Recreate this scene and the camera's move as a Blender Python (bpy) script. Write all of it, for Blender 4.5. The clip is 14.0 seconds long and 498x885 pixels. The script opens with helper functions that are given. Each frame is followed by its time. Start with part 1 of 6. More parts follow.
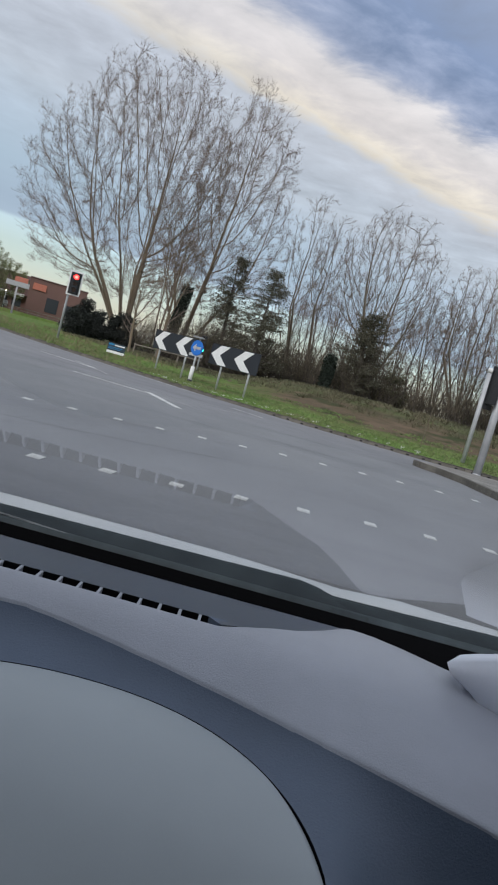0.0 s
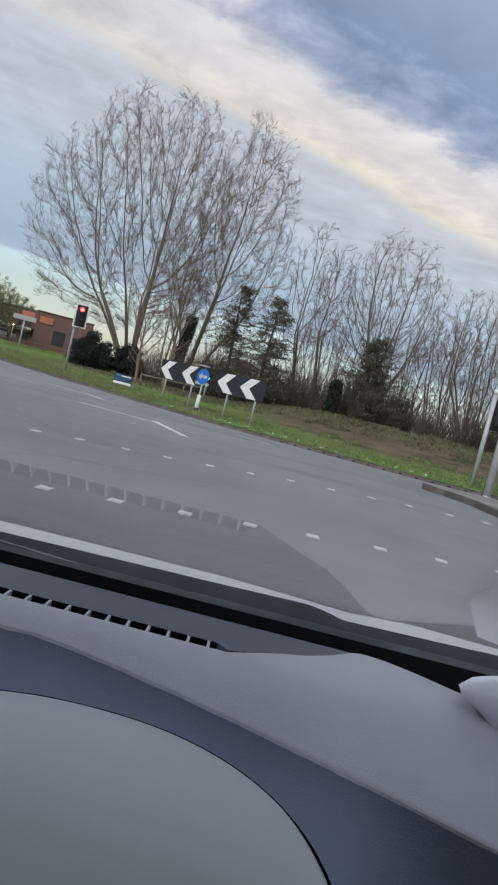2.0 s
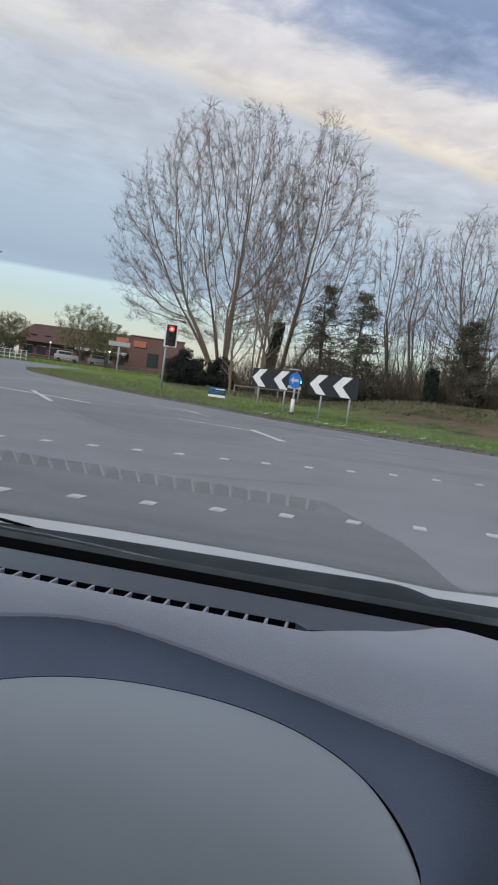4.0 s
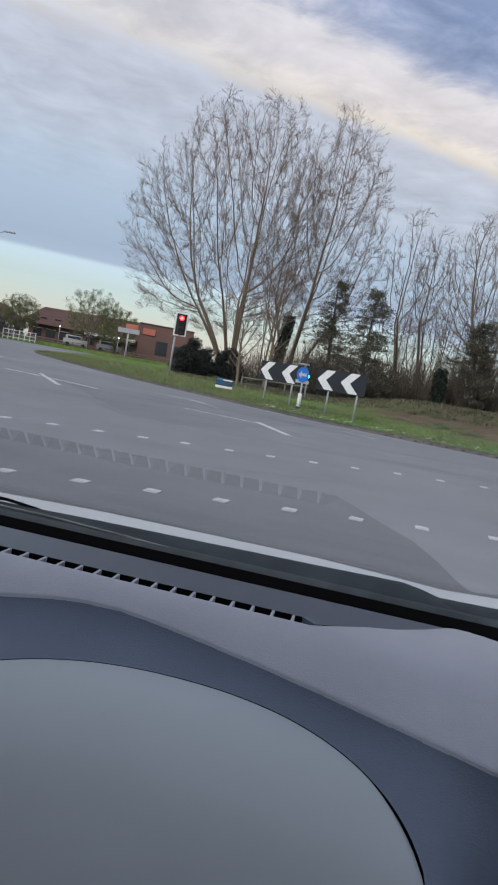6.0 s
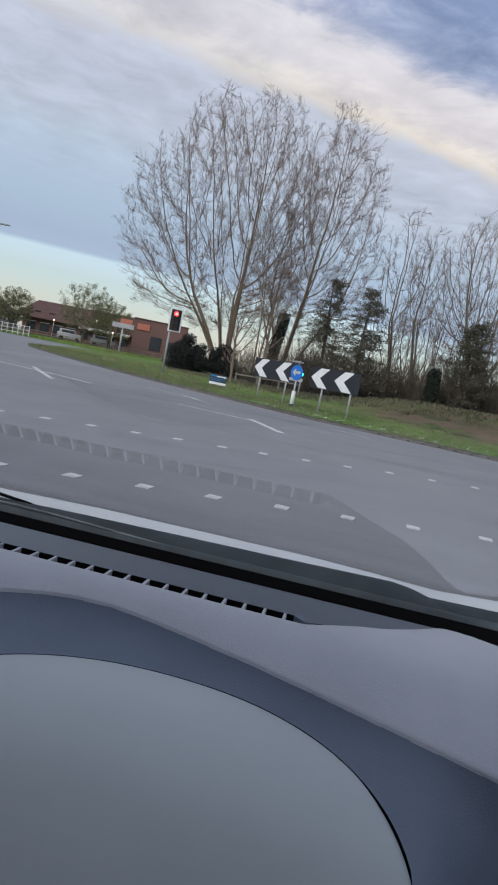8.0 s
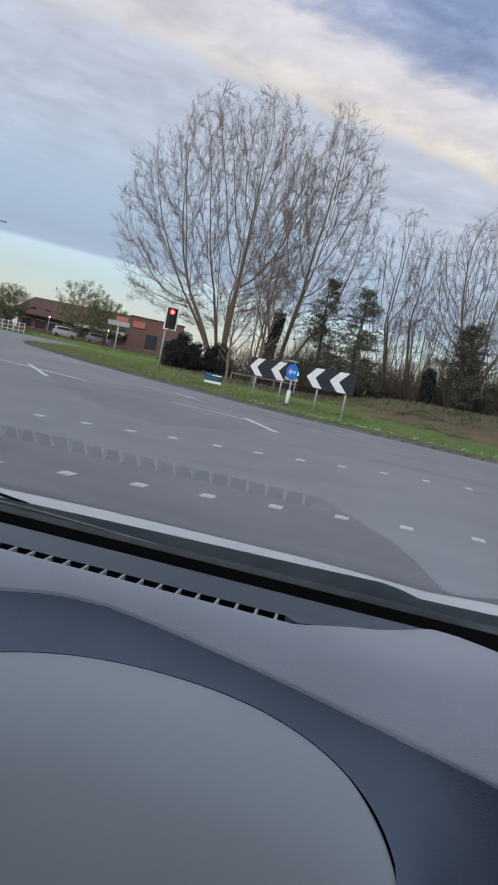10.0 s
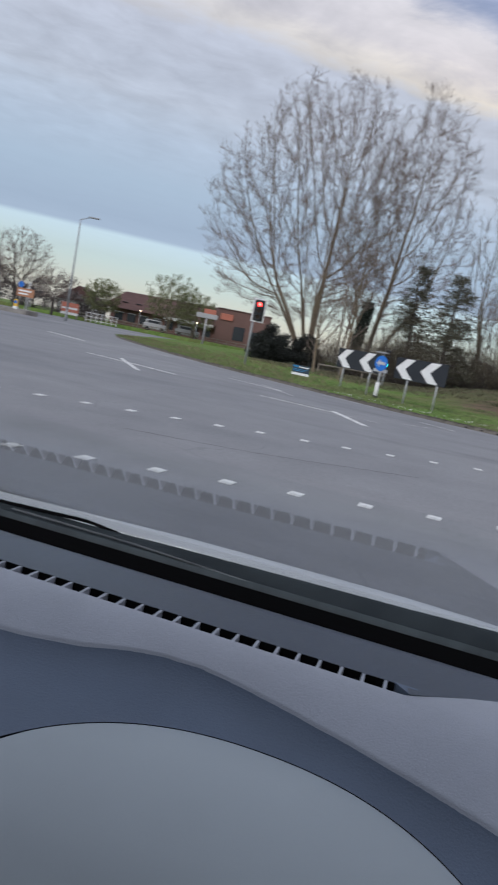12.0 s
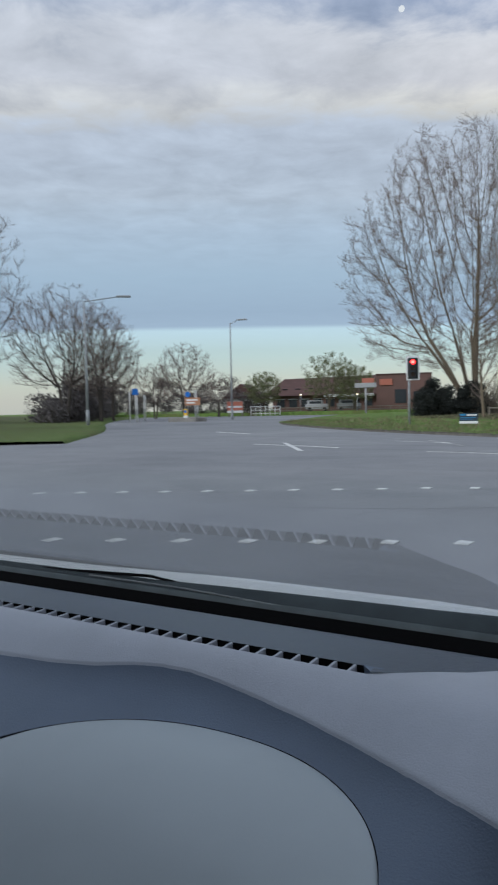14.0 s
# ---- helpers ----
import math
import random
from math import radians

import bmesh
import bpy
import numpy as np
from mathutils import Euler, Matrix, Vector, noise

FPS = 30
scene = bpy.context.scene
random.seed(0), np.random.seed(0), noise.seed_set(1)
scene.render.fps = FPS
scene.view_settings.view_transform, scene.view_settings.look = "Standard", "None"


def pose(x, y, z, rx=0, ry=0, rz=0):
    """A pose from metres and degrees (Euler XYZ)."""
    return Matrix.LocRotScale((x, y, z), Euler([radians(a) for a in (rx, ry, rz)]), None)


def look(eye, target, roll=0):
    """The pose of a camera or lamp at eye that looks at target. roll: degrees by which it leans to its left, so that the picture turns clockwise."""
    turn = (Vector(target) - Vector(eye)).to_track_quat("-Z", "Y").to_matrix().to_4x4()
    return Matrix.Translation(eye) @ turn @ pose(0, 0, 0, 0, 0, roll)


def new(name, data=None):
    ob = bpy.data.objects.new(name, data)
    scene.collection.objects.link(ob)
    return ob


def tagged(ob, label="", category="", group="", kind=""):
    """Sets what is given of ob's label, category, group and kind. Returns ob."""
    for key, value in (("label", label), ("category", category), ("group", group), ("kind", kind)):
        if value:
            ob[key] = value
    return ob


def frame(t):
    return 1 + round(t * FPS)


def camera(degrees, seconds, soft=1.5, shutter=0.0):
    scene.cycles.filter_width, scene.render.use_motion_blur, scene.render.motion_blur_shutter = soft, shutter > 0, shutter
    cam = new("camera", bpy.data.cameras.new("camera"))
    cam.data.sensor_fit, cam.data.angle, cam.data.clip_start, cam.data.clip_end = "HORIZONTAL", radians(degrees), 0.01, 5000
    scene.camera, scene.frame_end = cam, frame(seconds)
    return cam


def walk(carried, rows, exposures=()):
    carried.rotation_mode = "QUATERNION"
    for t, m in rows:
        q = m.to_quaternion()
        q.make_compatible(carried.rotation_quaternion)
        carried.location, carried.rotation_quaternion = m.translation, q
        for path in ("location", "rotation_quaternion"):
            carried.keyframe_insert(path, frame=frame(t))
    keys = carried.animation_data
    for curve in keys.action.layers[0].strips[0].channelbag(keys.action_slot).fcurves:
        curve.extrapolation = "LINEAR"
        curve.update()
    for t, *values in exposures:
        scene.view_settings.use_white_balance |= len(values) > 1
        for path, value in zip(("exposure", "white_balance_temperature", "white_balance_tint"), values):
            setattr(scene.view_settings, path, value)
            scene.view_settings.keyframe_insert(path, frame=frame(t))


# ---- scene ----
cam = camera(39.6, 14.0, soft=2.0, shutter=0.5)
# seconds, eye, target, roll
PATH = [
    (0.0, (0.0, 0.0, 1.2), (0.0, 1.9903, 1.0029), 15.45),
    (0.5, (0.005, -0.002, 1.199), (0.0241, 1.9893, 1.0086), 14.08),
    (1.0, (0.005, -0.001, 1.199), (0.0112, 1.9922, 1.0371), 13.94),
    (1.5, (0.002, -0.007, 1.201), (-0.0185, 1.9878, 1.055), 14.42),
    (2.0, (0.004, -0.006, 1.199), (-0.0373, 1.9897, 1.0718), 14.06),
    (2.5, (0.005, -0.007, 1.2), (-0.0574, 1.9891, 1.083), 13.42),
    (3.0, (0.041, 0.007, 1.176), (-0.0376, 2.0006, 1.0412), 8.93),
    (3.5, (0.06, 0.007, 1.179), (-0.1078, 1.9914, 0.9944), 7.27),
    (4.0, (0.054, -0.003, 1.181), (-0.2697, 1.9635, 1.0126), 7.67),
    (6.5, (0.043, 0.003, 1.176), (-0.2799, 1.9676, 0.9816), 10.51),
    (7.0, (0.043, -0.001, 1.178), (-0.2732, 1.9642, 0.9838), 10.81),
    (7.5, (0.041, 0.003, 1.177), (-0.2719, 1.9682, 0.9804), 10.99),
    (10.0, (0.044, -0.012, 1.184), (-0.2528, 1.9555, 0.9868), 11.6),
    (10.5, (0.024, 0.012, 1.186), (-0.3183, 1.9725, 0.9903), 13.99),
    (11.0, (0.025, -0.016, 1.209), (-0.3874, 1.9307, 1.0114), 12.81),
    (11.5, (0.013, 0.010, 1.210), (-0.4196, 1.9532, 1.0149), 9.93),
    (12.0, (0.001, 0.058, 1.230), (-0.5284, 1.9676, 0.9584), 11.02),
    (12.5, (0.071, 0.038, 1.232), (-0.6805, 1.8805, 1.0287), 9.49),
    (13.0, (0.208, 0.021, 1.222), (-0.5852, 1.8504, 1.0653), 3.07),
    (13.5, (0.258, 0.023, 1.215), (-0.6235, 1.8120, 1.0800), 1.70),
    (14.0, (0.290, 0.048, 1.209), (-0.7250, 1.7637, 1.1130), -1.30),
]
walk(cam, [(t, look(eye, target, roll)) for t, eye, target, roll in PATH], [(0.0, 0.08, 6260, 9), (3.5, 0.08, 6260, 9), (6.5, 0.09, 6140, 12), (11.5, 0.05, 6080, 12), (12.5, 0.04, 6060, 12), (13.2, 0.02, 5980, 9), (14.0, -0.04, 5880, 6)])

# ---------------------------------------------------------------- sky and light
world = bpy.data.worlds.new("world")
scene.world = world
world.use_nodes = True


def nodes_of(tree):
    """Short hands for building a node tree."""
    tree.nodes.clear()

    def add(kind, **sets):
        n = tree.nodes.new(kind)
        for key, value in sets.items():
            if key == "operation":
                n.operation = value
            elif key == "data_type":
                n.data_type = value
            elif key == "blend_type":
                n.blend_type = value
            elif key == "ins":
                for k, v in value.items():
                    n.inputs[k].default_value = v
        return n

    def link(a, b):
        tree.links.new(a, b)

    def math_(op, a, b=None, c=None):
        n = tree.nodes.new("ShaderNodeMath")
        n.operation = op
        for i, v in enumerate((a, b, c)):
            if v is None:
                continue
            if isinstance(v, (int, float)):
                n.inputs[i].default_value = v
            else:
                tree.links.new(v, n.inputs[i])
        return n.outputs[0]

    def mix_(fac, a, b, blend="MIX"):
        n = tree.nodes.new("ShaderNodeMix")
        n.data_type = "RGBA"
        n.blend_type = blend
        for i, v in ((0, fac), (6, a), (7, b)):
            if isinstance(v, (int, float)):
                n.inputs[i].default_value = v
            elif isinstance(v, tuple):
                n.inputs[i].default_value = (*v[:3], 1)
            else:
                tree.links.new(v, n.inputs[i])
        return n.outputs[2]

    def ramp_(fac, stops, smooth=True):
        n = tree.nodes.new("ShaderNodeValToRGB")
        n.color_ramp.interpolation = "EASE" if smooth else "LINEAR"
        e = n.color_ramp.elements
        while len(e) > 1:
            e.remove(e[-1])
        e[0].position, e[0].color = stops[0][0], (*stops[0][1], 1)
        for p, c in stops[1:]:
            k = e.new(p)
            k.color = (*c, 1)
        tree.links.new(fac, n.inputs[0])
        return n.outputs[0]

    def noise_(vec, scale, detail=4, rough=0.55, distort=0.0):
        n = tree.nodes.new("ShaderNodeTexNoise")
        n.inputs["Scale"].default_value = scale
        n.inputs["Detail"].default_value = detail
        n.inputs["Roughness"].default_value = rough
        n.inputs["Distortion"].default_value = distort
        if vec is not None:
            tree.links.new(vec, n.inputs["Vector"])
        return n.outputs[0]

    return add, link, math_, mix_, ramp_, noise_


def srgb(r, g, b):
    """Linear colour from 8-bit values."""
    return tuple(((c / 255 + 0.055) / 1.055) ** 2.4 if c > 10 else c / 255 / 12.92 for c in (r, g, b))


SUN_EL, SUN_AZ = 38.0, 205.0   # behind the car; azimuth clockwise from +y


def build_sky():
    add, link, math_, mix_, ramp_, noise_ = nodes_of(world.node_tree)
    out = add("ShaderNodeOutputWorld")
    bg = add("ShaderNodeBackground", ins={"Strength": 0.1})
    link(bg.outputs[0], out.inputs[0])
    sky = add("ShaderNodeTexSky")
    sky.sky_type = "NISHITA"
    sky.sun_disc = False
    sky.sun_elevation = radians(12)
    sky.sun_rotation = radians(SUN_AZ)
    co = add("ShaderNodeTexCoord")
    sep = add("ShaderNodeSeparateXYZ")
    link(co.outputs["Generated"], sep.inputs[0])
    zc = math_("MAXIMUM", sep.outputs[2], 0.02)
    px = math_("DIVIDE", sep.outputs[0], zc)
    py = math_("DIVIDE", sep.outputs[1], zc)
    # cloud streets run along (0.838, 0.546) of the plane; v goes across them
    u = math_("ADD", math_("MULTIPLY", px, 0.838), math_("MULTIPLY", py, 0.546))
    v = math_("ADD", math_("MULTIPLY", px, -0.546), math_("MULTIPLY", py, 0.838))
    comb = add("ShaderNodeCombineXYZ")
    link(math_("MULTIPLY", u, 0.33), comb.inputs[0])
    link(v, comb.inputs[1])
    n1 = noise_(comb.outputs[0], 1.1, 3, 0.5, 0.3)
    comb2 = add("ShaderNodeCombineXYZ")
    link(math_("MULTIPLY", u, 1.0), comb2.inputs[0])
    link(v, comb2.inputs[1])
    n2 = noise_(comb2.outputs[0], 3.6, 6, 0.60, 0.3)
    # the far edge of the cloud deck is sharp: little wobble beyond v = 7
    calm = math_("SUBTRACT", 1.0, math_("MULTIPLY", math_("MINIMUM", math_("MAXIMUM", math_("DIVIDE", math_("SUBTRACT", v, 2.4), 2.6), 0.0), 1.0), 0.93))
    wob = math_("MULTIPLY", math_("ADD", math_("MULTIPLY", math_("SUBTRACT", n1, 0.5), 0.85), math_("MULTIPLY", math_("SUBTRACT", n2, 0.5), 0.55)), calm)
    vv = math_("ADD", v, wob)
    vv = math_("MAXIMUM", vv, 0.0)
    s = math_("DIVIDE", vv, math_("ADD", vv, 3.0))
    k = lambda x: x / (x + 3.0)
    stops = [(0.0, srgb(196, 200, 210)), (k(0.7), srgb(196, 200, 212)), (k(1.2), srgb(160, 172, 196)), (k(1.55), srgb(136, 152, 182)), (k(1.70), srgb(164, 174, 198)),
             (k(1.88), srgb(228, 222, 220)), (k(2.12), srgb(224, 216, 212)), (k(2.34), srgb(236, 225, 208)), (k(2.52), srgb(199, 202, 209)),
             (k(2.9), srgb(191, 197, 206)), (k(3.3), srgb(193, 200, 209)), (k(3.9), srgb(188, 200, 213)), (k(5.2), srgb(177, 194, 209)),
             (k(7.2), srgb(168, 184, 201)), (k(8.35), srgb(172, 188, 205)), (k(8.75), srgb(206, 226, 232)), (k(13), srgb(214, 230, 226)), (k(26), srgb(226, 226, 212)), (1.0, srgb(222, 214, 206))]
    col = ramp_(s, stops, smooth=False)
    # billows inside the clouds
    bill = math_("ADD", 0.58, math_("MULTIPLY", n2, 0.84))
    bill = math_("ADD", math_("MULTIPLY", math_("SUBTRACT", bill, 1.0), calm), 1.0)
    # towards the right the streaks in front are darker and bluer, towards the left they thin out into pale veils
    left = math_("MINIMUM", math_("MAXIMUM", math_("MULTIPLY", math_("ADD", px, 0.15), -1.1), 0.0), 1.0)
    near = math_("SUBTRACT", 1.0, math_("MINIMUM", math_("MAXIMUM", math_("SUBTRACT", vv, 2.6), 0.0), 1.0))
    col = mix_(math_("MULTIPLY", math_("MULTIPLY", left, near), 0.5), col, srgb(198, 203, 214))
    vm = add("ShaderNodeVectorMath")
    vm.operation = "SCALE"
    link(col, vm.inputs[0])
    link(math_("MULTIPLY", bill, 9.6), vm.inputs["Scale"])
    sk = add("ShaderNodeVectorMath")
    sk.operation = "SCALE"
    link(sky.outputs[0], sk.inputs[0])
    sk.inputs["Scale"].default_value = 1.0
    clear = math_("MULTIPLY", math_("MINIMUM", math_("MAXIMUM", math_("DIVIDE", math_("SUBTRACT", v, 8.6), 3.0), 0.0), 1.0), 0.25)
    both = mix_(math_("ADD", clear, 0.06), vm.outputs[0], sk.outputs[0])
    link(both, bg.inputs[0])


build_sky()
sun_data = bpy.data.lights.new("sun", "SUN")
sun_data.energy, sun_data.angle, sun_data.color = 1.9, radians(25), (1.0, 0.97, 0.93)
sun = new("sun", sun_data)
a, e = radians(SUN_AZ), radians(SUN_EL)
sun.matrix_world = look((math.sin(a) * math.cos(e) * 50, math.cos(a) * math.cos(e) * 50, math.sin(e) * 50), (0, 0, 0))

# ---------------------------------------------------------------- materials


def material(name, base, rough=0.6, metal=0.0, var=0.25, scale=3.0, fine=40.0, bump=0.1, bump_dist=0.01, tint=None, spec=0.5, island=0.0, random_=0.0, coords="Object", stretch=None, coat=0.0):
    """A surface with variation at two scales: large blotches towards tint, fine grain, and relief."""
    m = bpy.data.materials.new(name)
    m.use_nodes = True
    add, link, math_, mix_, ramp_, noise_ = nodes_of(m.node_tree)
    out = add("ShaderNodeOutputMaterial")
    b = add("ShaderNodeBsdfPrincipled", ins={"Roughness": rough, "Metallic": metal, "Specular IOR Level": spec, "Coat Weight": coat})
    link(b.outputs[0], out.inputs[0])
    co = add("ShaderNodeTexCoord")
    vec = co.outputs[coords]
    if stretch:
        mp = add("ShaderNodeMapping", ins={"Scale": stretch})
        link(vec, mp.inputs[0])
        vec = mp.outputs[0]
    big, small = noise_(vec, scale, 4, 0.6), noise_(vec, fine, 5, 0.65)
    tint = tint or tuple(c * 0.55 for c in base)
    f = math_("MULTIPLY", math_("SUBTRACT", big, 0.35), 2.0 * var / 0.3)
    f = math_("MINIMUM", math_("MAXIMUM", f, 0.0), 1.0)
    col = mix_(f, base, tint)
    g = math_("ADD", 1.0 - var * 0.5, math_("MULTIPLY", small, var))
    if island:
        geo = add("ShaderNodeNewGeometry")
        g = math_("MULTIPLY", g, math_("ADD", 1.0 - island / 2, math_("MULTIPLY", geo.outputs["Random Per Island"], island)))
    if random_:
        inf = add("ShaderNodeObjectInfo")
        g = math_("MULTIPLY", g, math_("ADD", 1.0 - random_ / 2, math_("MULTIPLY", inf.outputs["Random"], random_)))
    vm = add("ShaderNodeVectorMath")
    vm.operation = "SCALE"
    link(col, vm.inputs[0])
    link(g, vm.inputs["Scale"])
    link(vm.outputs[0], b.inputs["Base Color"])
    link(math_("ADD", rough - 0.06, math_("MULTIPLY", small, 0.12)), b.inputs["Roughness"])
    if bump:
        bp = add("ShaderNodeBump", ins={"Strength": bump, "Distance": bump_dist})
        link(small, bp.inputs["Height"])
        link(bp.outputs[0], b.inputs["Normal"])
    return m


def glow(name, colour, strength):
    m = bpy.data.materials.new(name)
    m.use_nodes = True
    add, link, math_, mix_, ramp_, noise_ = nodes_of(m.node_tree)
    out = add("ShaderNodeOutputMaterial")
    e_ = add("ShaderNodeEmission", ins={"Color": (*colour, 1), "Strength": strength})
    link(e_.outputs[0], out.inputs[0])
    return m


def asphalt():
    """Worn grey road surface: aggregate grain, broad lighter wheel paths, darker sealed patches and fine cracks."""
    m = bpy.data.materials.new("asphalt")
    m.use_nodes = True
    add, link, math_, mix_, ramp_, noise_ = nodes_of(m.node_tree)
    out = add("ShaderNodeOutputMaterial")
    b = add("ShaderNodeBsdfPrincipled", ins={"Roughness": 0.85, "Specular IOR Level": 0.35})
    link(b.outputs[0], out.inputs[0])
    co = add("ShaderNodeTexCoord")
    vec = co.outputs["Object"]
    big, mid, fine = noise_(vec, 0.11, 4, 0.55, 0.4), noise_(vec, 0.9, 5, 0.6), noise_(vec, 65, 4, 0.7)
    mp = add("ShaderNodeMapping", ins={"Rotation": (0, 0, radians(28)), "Scale": (0.12, 1.0, 1.0)})
    link(vec, mp.inputs[0])
    streak = noise_(mp.outputs[0], 0.7, 4, 0.6, 0.3)
    col = ramp_(big, [(0.32, (0.182, 0.184, 0.195)), (0.5, (0.224, 0.225, 0.235)), (0.68, (0.260, 0.260, 0.267))])
    col = mix_(math_("MULTIPLY", math_("MAXIMUM", math_("SUBTRACT", streak, 0.55), 0.0), 2.2), col, (0.115, 0.115, 0.125))
    vo = add("ShaderNodeTexVoronoi")
    vo.feature = "DISTANCE_TO_EDGE"
    vo.inputs["Scale"].default_value = 0.16
    dist = add("ShaderNodeVectorMath")
    dist.operation = "ADD"
    link(vec, dist.inputs[0])
    nv = add("ShaderNodeTexNoise", ins={"Scale": 0.5, "Detail": 4})
    link(vec, nv.inputs["Vector"])
    sc = add("ShaderNodeVectorMath")
    sc.operation = "SCALE"
    sc.inputs["Scale"].default_value = 1.6
    link(nv.outputs[1], sc.inputs[0])
    link(sc.outputs[0], dist.inputs[1])
    link(dist.outputs[0], vo.inputs["Vector"])
    crack = math_("MULTIPLY", math_("LESS_THAN", vo.outputs["Distance"], 0.0022), math_("GREATER_THAN", mid, 0.5))
    col = mix_(math_("MULTIPLY", crack, 0.16), col, (0.06, 0.06, 0.065))
    spot = noise_(vec, 9.0, 2, 0.5)
    col = mix_(math_("MULTIPLY", math_("GREATER_THAN", spot, 0.76), 0.18), col, (0.26, 0.26, 0.26))
    grit = noise_(vec, 17, 4, 0.75)
    g = math_("ADD", 0.24, math_("ADD", math_("MULTIPLY", mid, 0.42), math_("ADD", math_("MULTIPLY", fine, 0.55), math_("MULTIPLY", grit, 0.55))))
    vm = add("ShaderNodeVectorMath")
    vm.operation = "SCALE"
    link(col, vm.inputs[0])
    link(g, vm.inputs["Scale"])
    link(vm.outputs[0], b.inputs["Base Color"])
    bp = add("ShaderNodeBump", ins={"Strength": 0.35, "Distance": 0.006})
    link(fine, bp.inputs["Height"])
    link(bp.outputs[0], b.inputs["Normal"])
    return m


def turf():
    """Mown verge: bright and dull green blotches, bare brown earth where the bank is worn."""
    m = bpy.data.materials.new("turf")
    m.use_nodes = True
    add, link, math_, mix_, ramp_, noise_ = nodes_of(m.node_tree)
    out = add("ShaderNodeOutputMaterial")
    b = add("ShaderNodeBsdfPrincipled", ins={"Roughness": 0.95, "Specular IOR Level": 0.1})
    link(b.outputs[0], out.inputs[0])
    co = add("ShaderNodeTexCoord")
    vec = co.outputs["Object"]
    big, mid, fine = noise_(vec, 0.22, 4, 0.6, 0.5), noise_(vec, 1.7, 5, 0.65), noise_(vec, 22, 4, 0.7)
    col = ramp_(mid, [(0.3, (0.075, 0.115, 0.032)), (0.5, (0.130, 0.205, 0.050)), (0.7, (0.195, 0.265, 0.085))])
    dry = math_("MINIMUM", math_("MAXIMUM", math_("MULTIPLY", math_("SUBTRACT", big, 0.5), 5.0), 0.0), 0.75)
    col = mix_(dry, col, (0.15, 0.135, 0.065))
    # leaf litter and bare earth on the bank among the trees
    att = add("ShaderNodeAttribute")
    att.attribute_name = "earth"
    earth = math_("ADD", att.outputs["Fac"], math_("MULTIPLY", math_("SUBTRACT", mid, 0.5), 0.9))
    earth = math_("MINIMUM", math_("MAXIMUM", math_("MULTIPLY", math_("SUBTRACT", earth, 0.35), 2.6), 0.0), 0.95)
    litter = ramp_(noise_(vec, 0.8, 4, 0.6), [(0.35, (0.055, 0.062, 0.030)), (0.5, (0.135, 0.098, 0.068)), (0.66, (0.18, 0.125, 0.09))])
    col = mix_(earth, col, litter)
    cov = add("ShaderNodeAttribute")
    cov.attribute_name = "ground_cover"
    ivy = math_("MULTIPLY", cov.outputs["Fac"], math_("ADD", 0.45, math_("MULTIPLY", mid, 0.9)))
    ivy = math_("MINIMUM", ivy, 1.0)
    col = mix_(ivy, col, (0.088, 0.082, 0.050))
    g = math_("ADD", 0.55, math_("MULTIPLY", fine, 0.9))
    vm = add("ShaderNodeVectorMath")
    vm.operation = "SCALE"
    link(col, vm.inputs[0])
    link(g, vm.inputs["Scale"])
    link(vm.outputs[0], b.inputs["Base Color"])
    bp = add("ShaderNodeBump", ins={"Strength": 0.8, "Distance": 0.05})
    link(fine, bp.inputs["Height"])
    link(bp.outputs[0], b.inputs["Normal"])
    return m


M_ROAD = asphalt()
M_TURF = turf()
M_PAINT = material("road_paint", (0.72, 0.72, 0.70), 0.7, var=0.35, scale=5, fine=60, tint=(0.36, 0.36, 0.36))
M_PAINT_MID = material("rubbed_road_paint", (0.55, 0.55, 0.54), 0.75, var=0.5, scale=4, fine=40, tint=(0.27, 0.27, 0.275))
M_PAINT_OLD = material("worn_road_paint", (0.42, 0.42, 0.42), 0.8, var=0.5, scale=4, fine=40, tint=(0.20, 0.20, 0.205))
M_KERB = material("kerb_concrete", (0.17, 0.155, 0.135), 0.9, var=0.4, scale=2.0, fine=30, bump=0.4, random_=0.3)
M_KERB_OLD = material("dirty_kerb_stone", (0.125, 0.115, 0.10), 0.9, var=0.5, scale=2.0, fine=30, bump=0.4, random_=0.4)
M_DRAIN = material("drain_black", (0.012, 0.012, 0.012), 0.9, var=0.1, bump=0)
M_TAR = material("old_tar", (0.15, 0.15, 0.157), 0.7, var=0.3, scale=6, fine=50, bump=0.2)
M_PAVING = material("paving_concrete", (0.27, 0.255, 0.235), 0.9, var=0.4, scale=1.2, fine=25, bump=0.4, tint=(0.14, 0.13, 0.115))
M_BARK = material("bark_brown", (0.175, 0.142, 0.100), 0.95, var=0.35, scale=0.6, fine=6, bump=0, tint=(0.12, 0.10, 0.075))
M_BARK_PALE = material("bark_pale_brown", (0.215, 0.165, 0.115), 0.95, var=0.35, scale=0.5, fine=6, bump=0, tint=(0.18, 0.142, 0.095))
M_TWIG = material("twig_brown", (0.225, 0.172, 0.146), 0.95, var=0.25, scale=0.4, fine=5, bump=0, tint=(0.165, 0.128, 0.110))
M_BARK_DARK = material("bark_dark", (0.085, 0.072, 0.062), 0.95, var=0.3, scale=0.5, fine=6, bump=0)
M_NEEDLE = material("evergreen_dull", (0.105, 0.096, 0.064), 0.9, var=0.4, scale=0.5, fine=4, bump=0, tint=(0.060, 0.062, 0.042), island=0.6)
M_IVY = material("ivy_dark", (0.022, 0.032, 0.022), 0.85, var=0.3, scale=0.8, fine=5, bump=0, island=0.5)
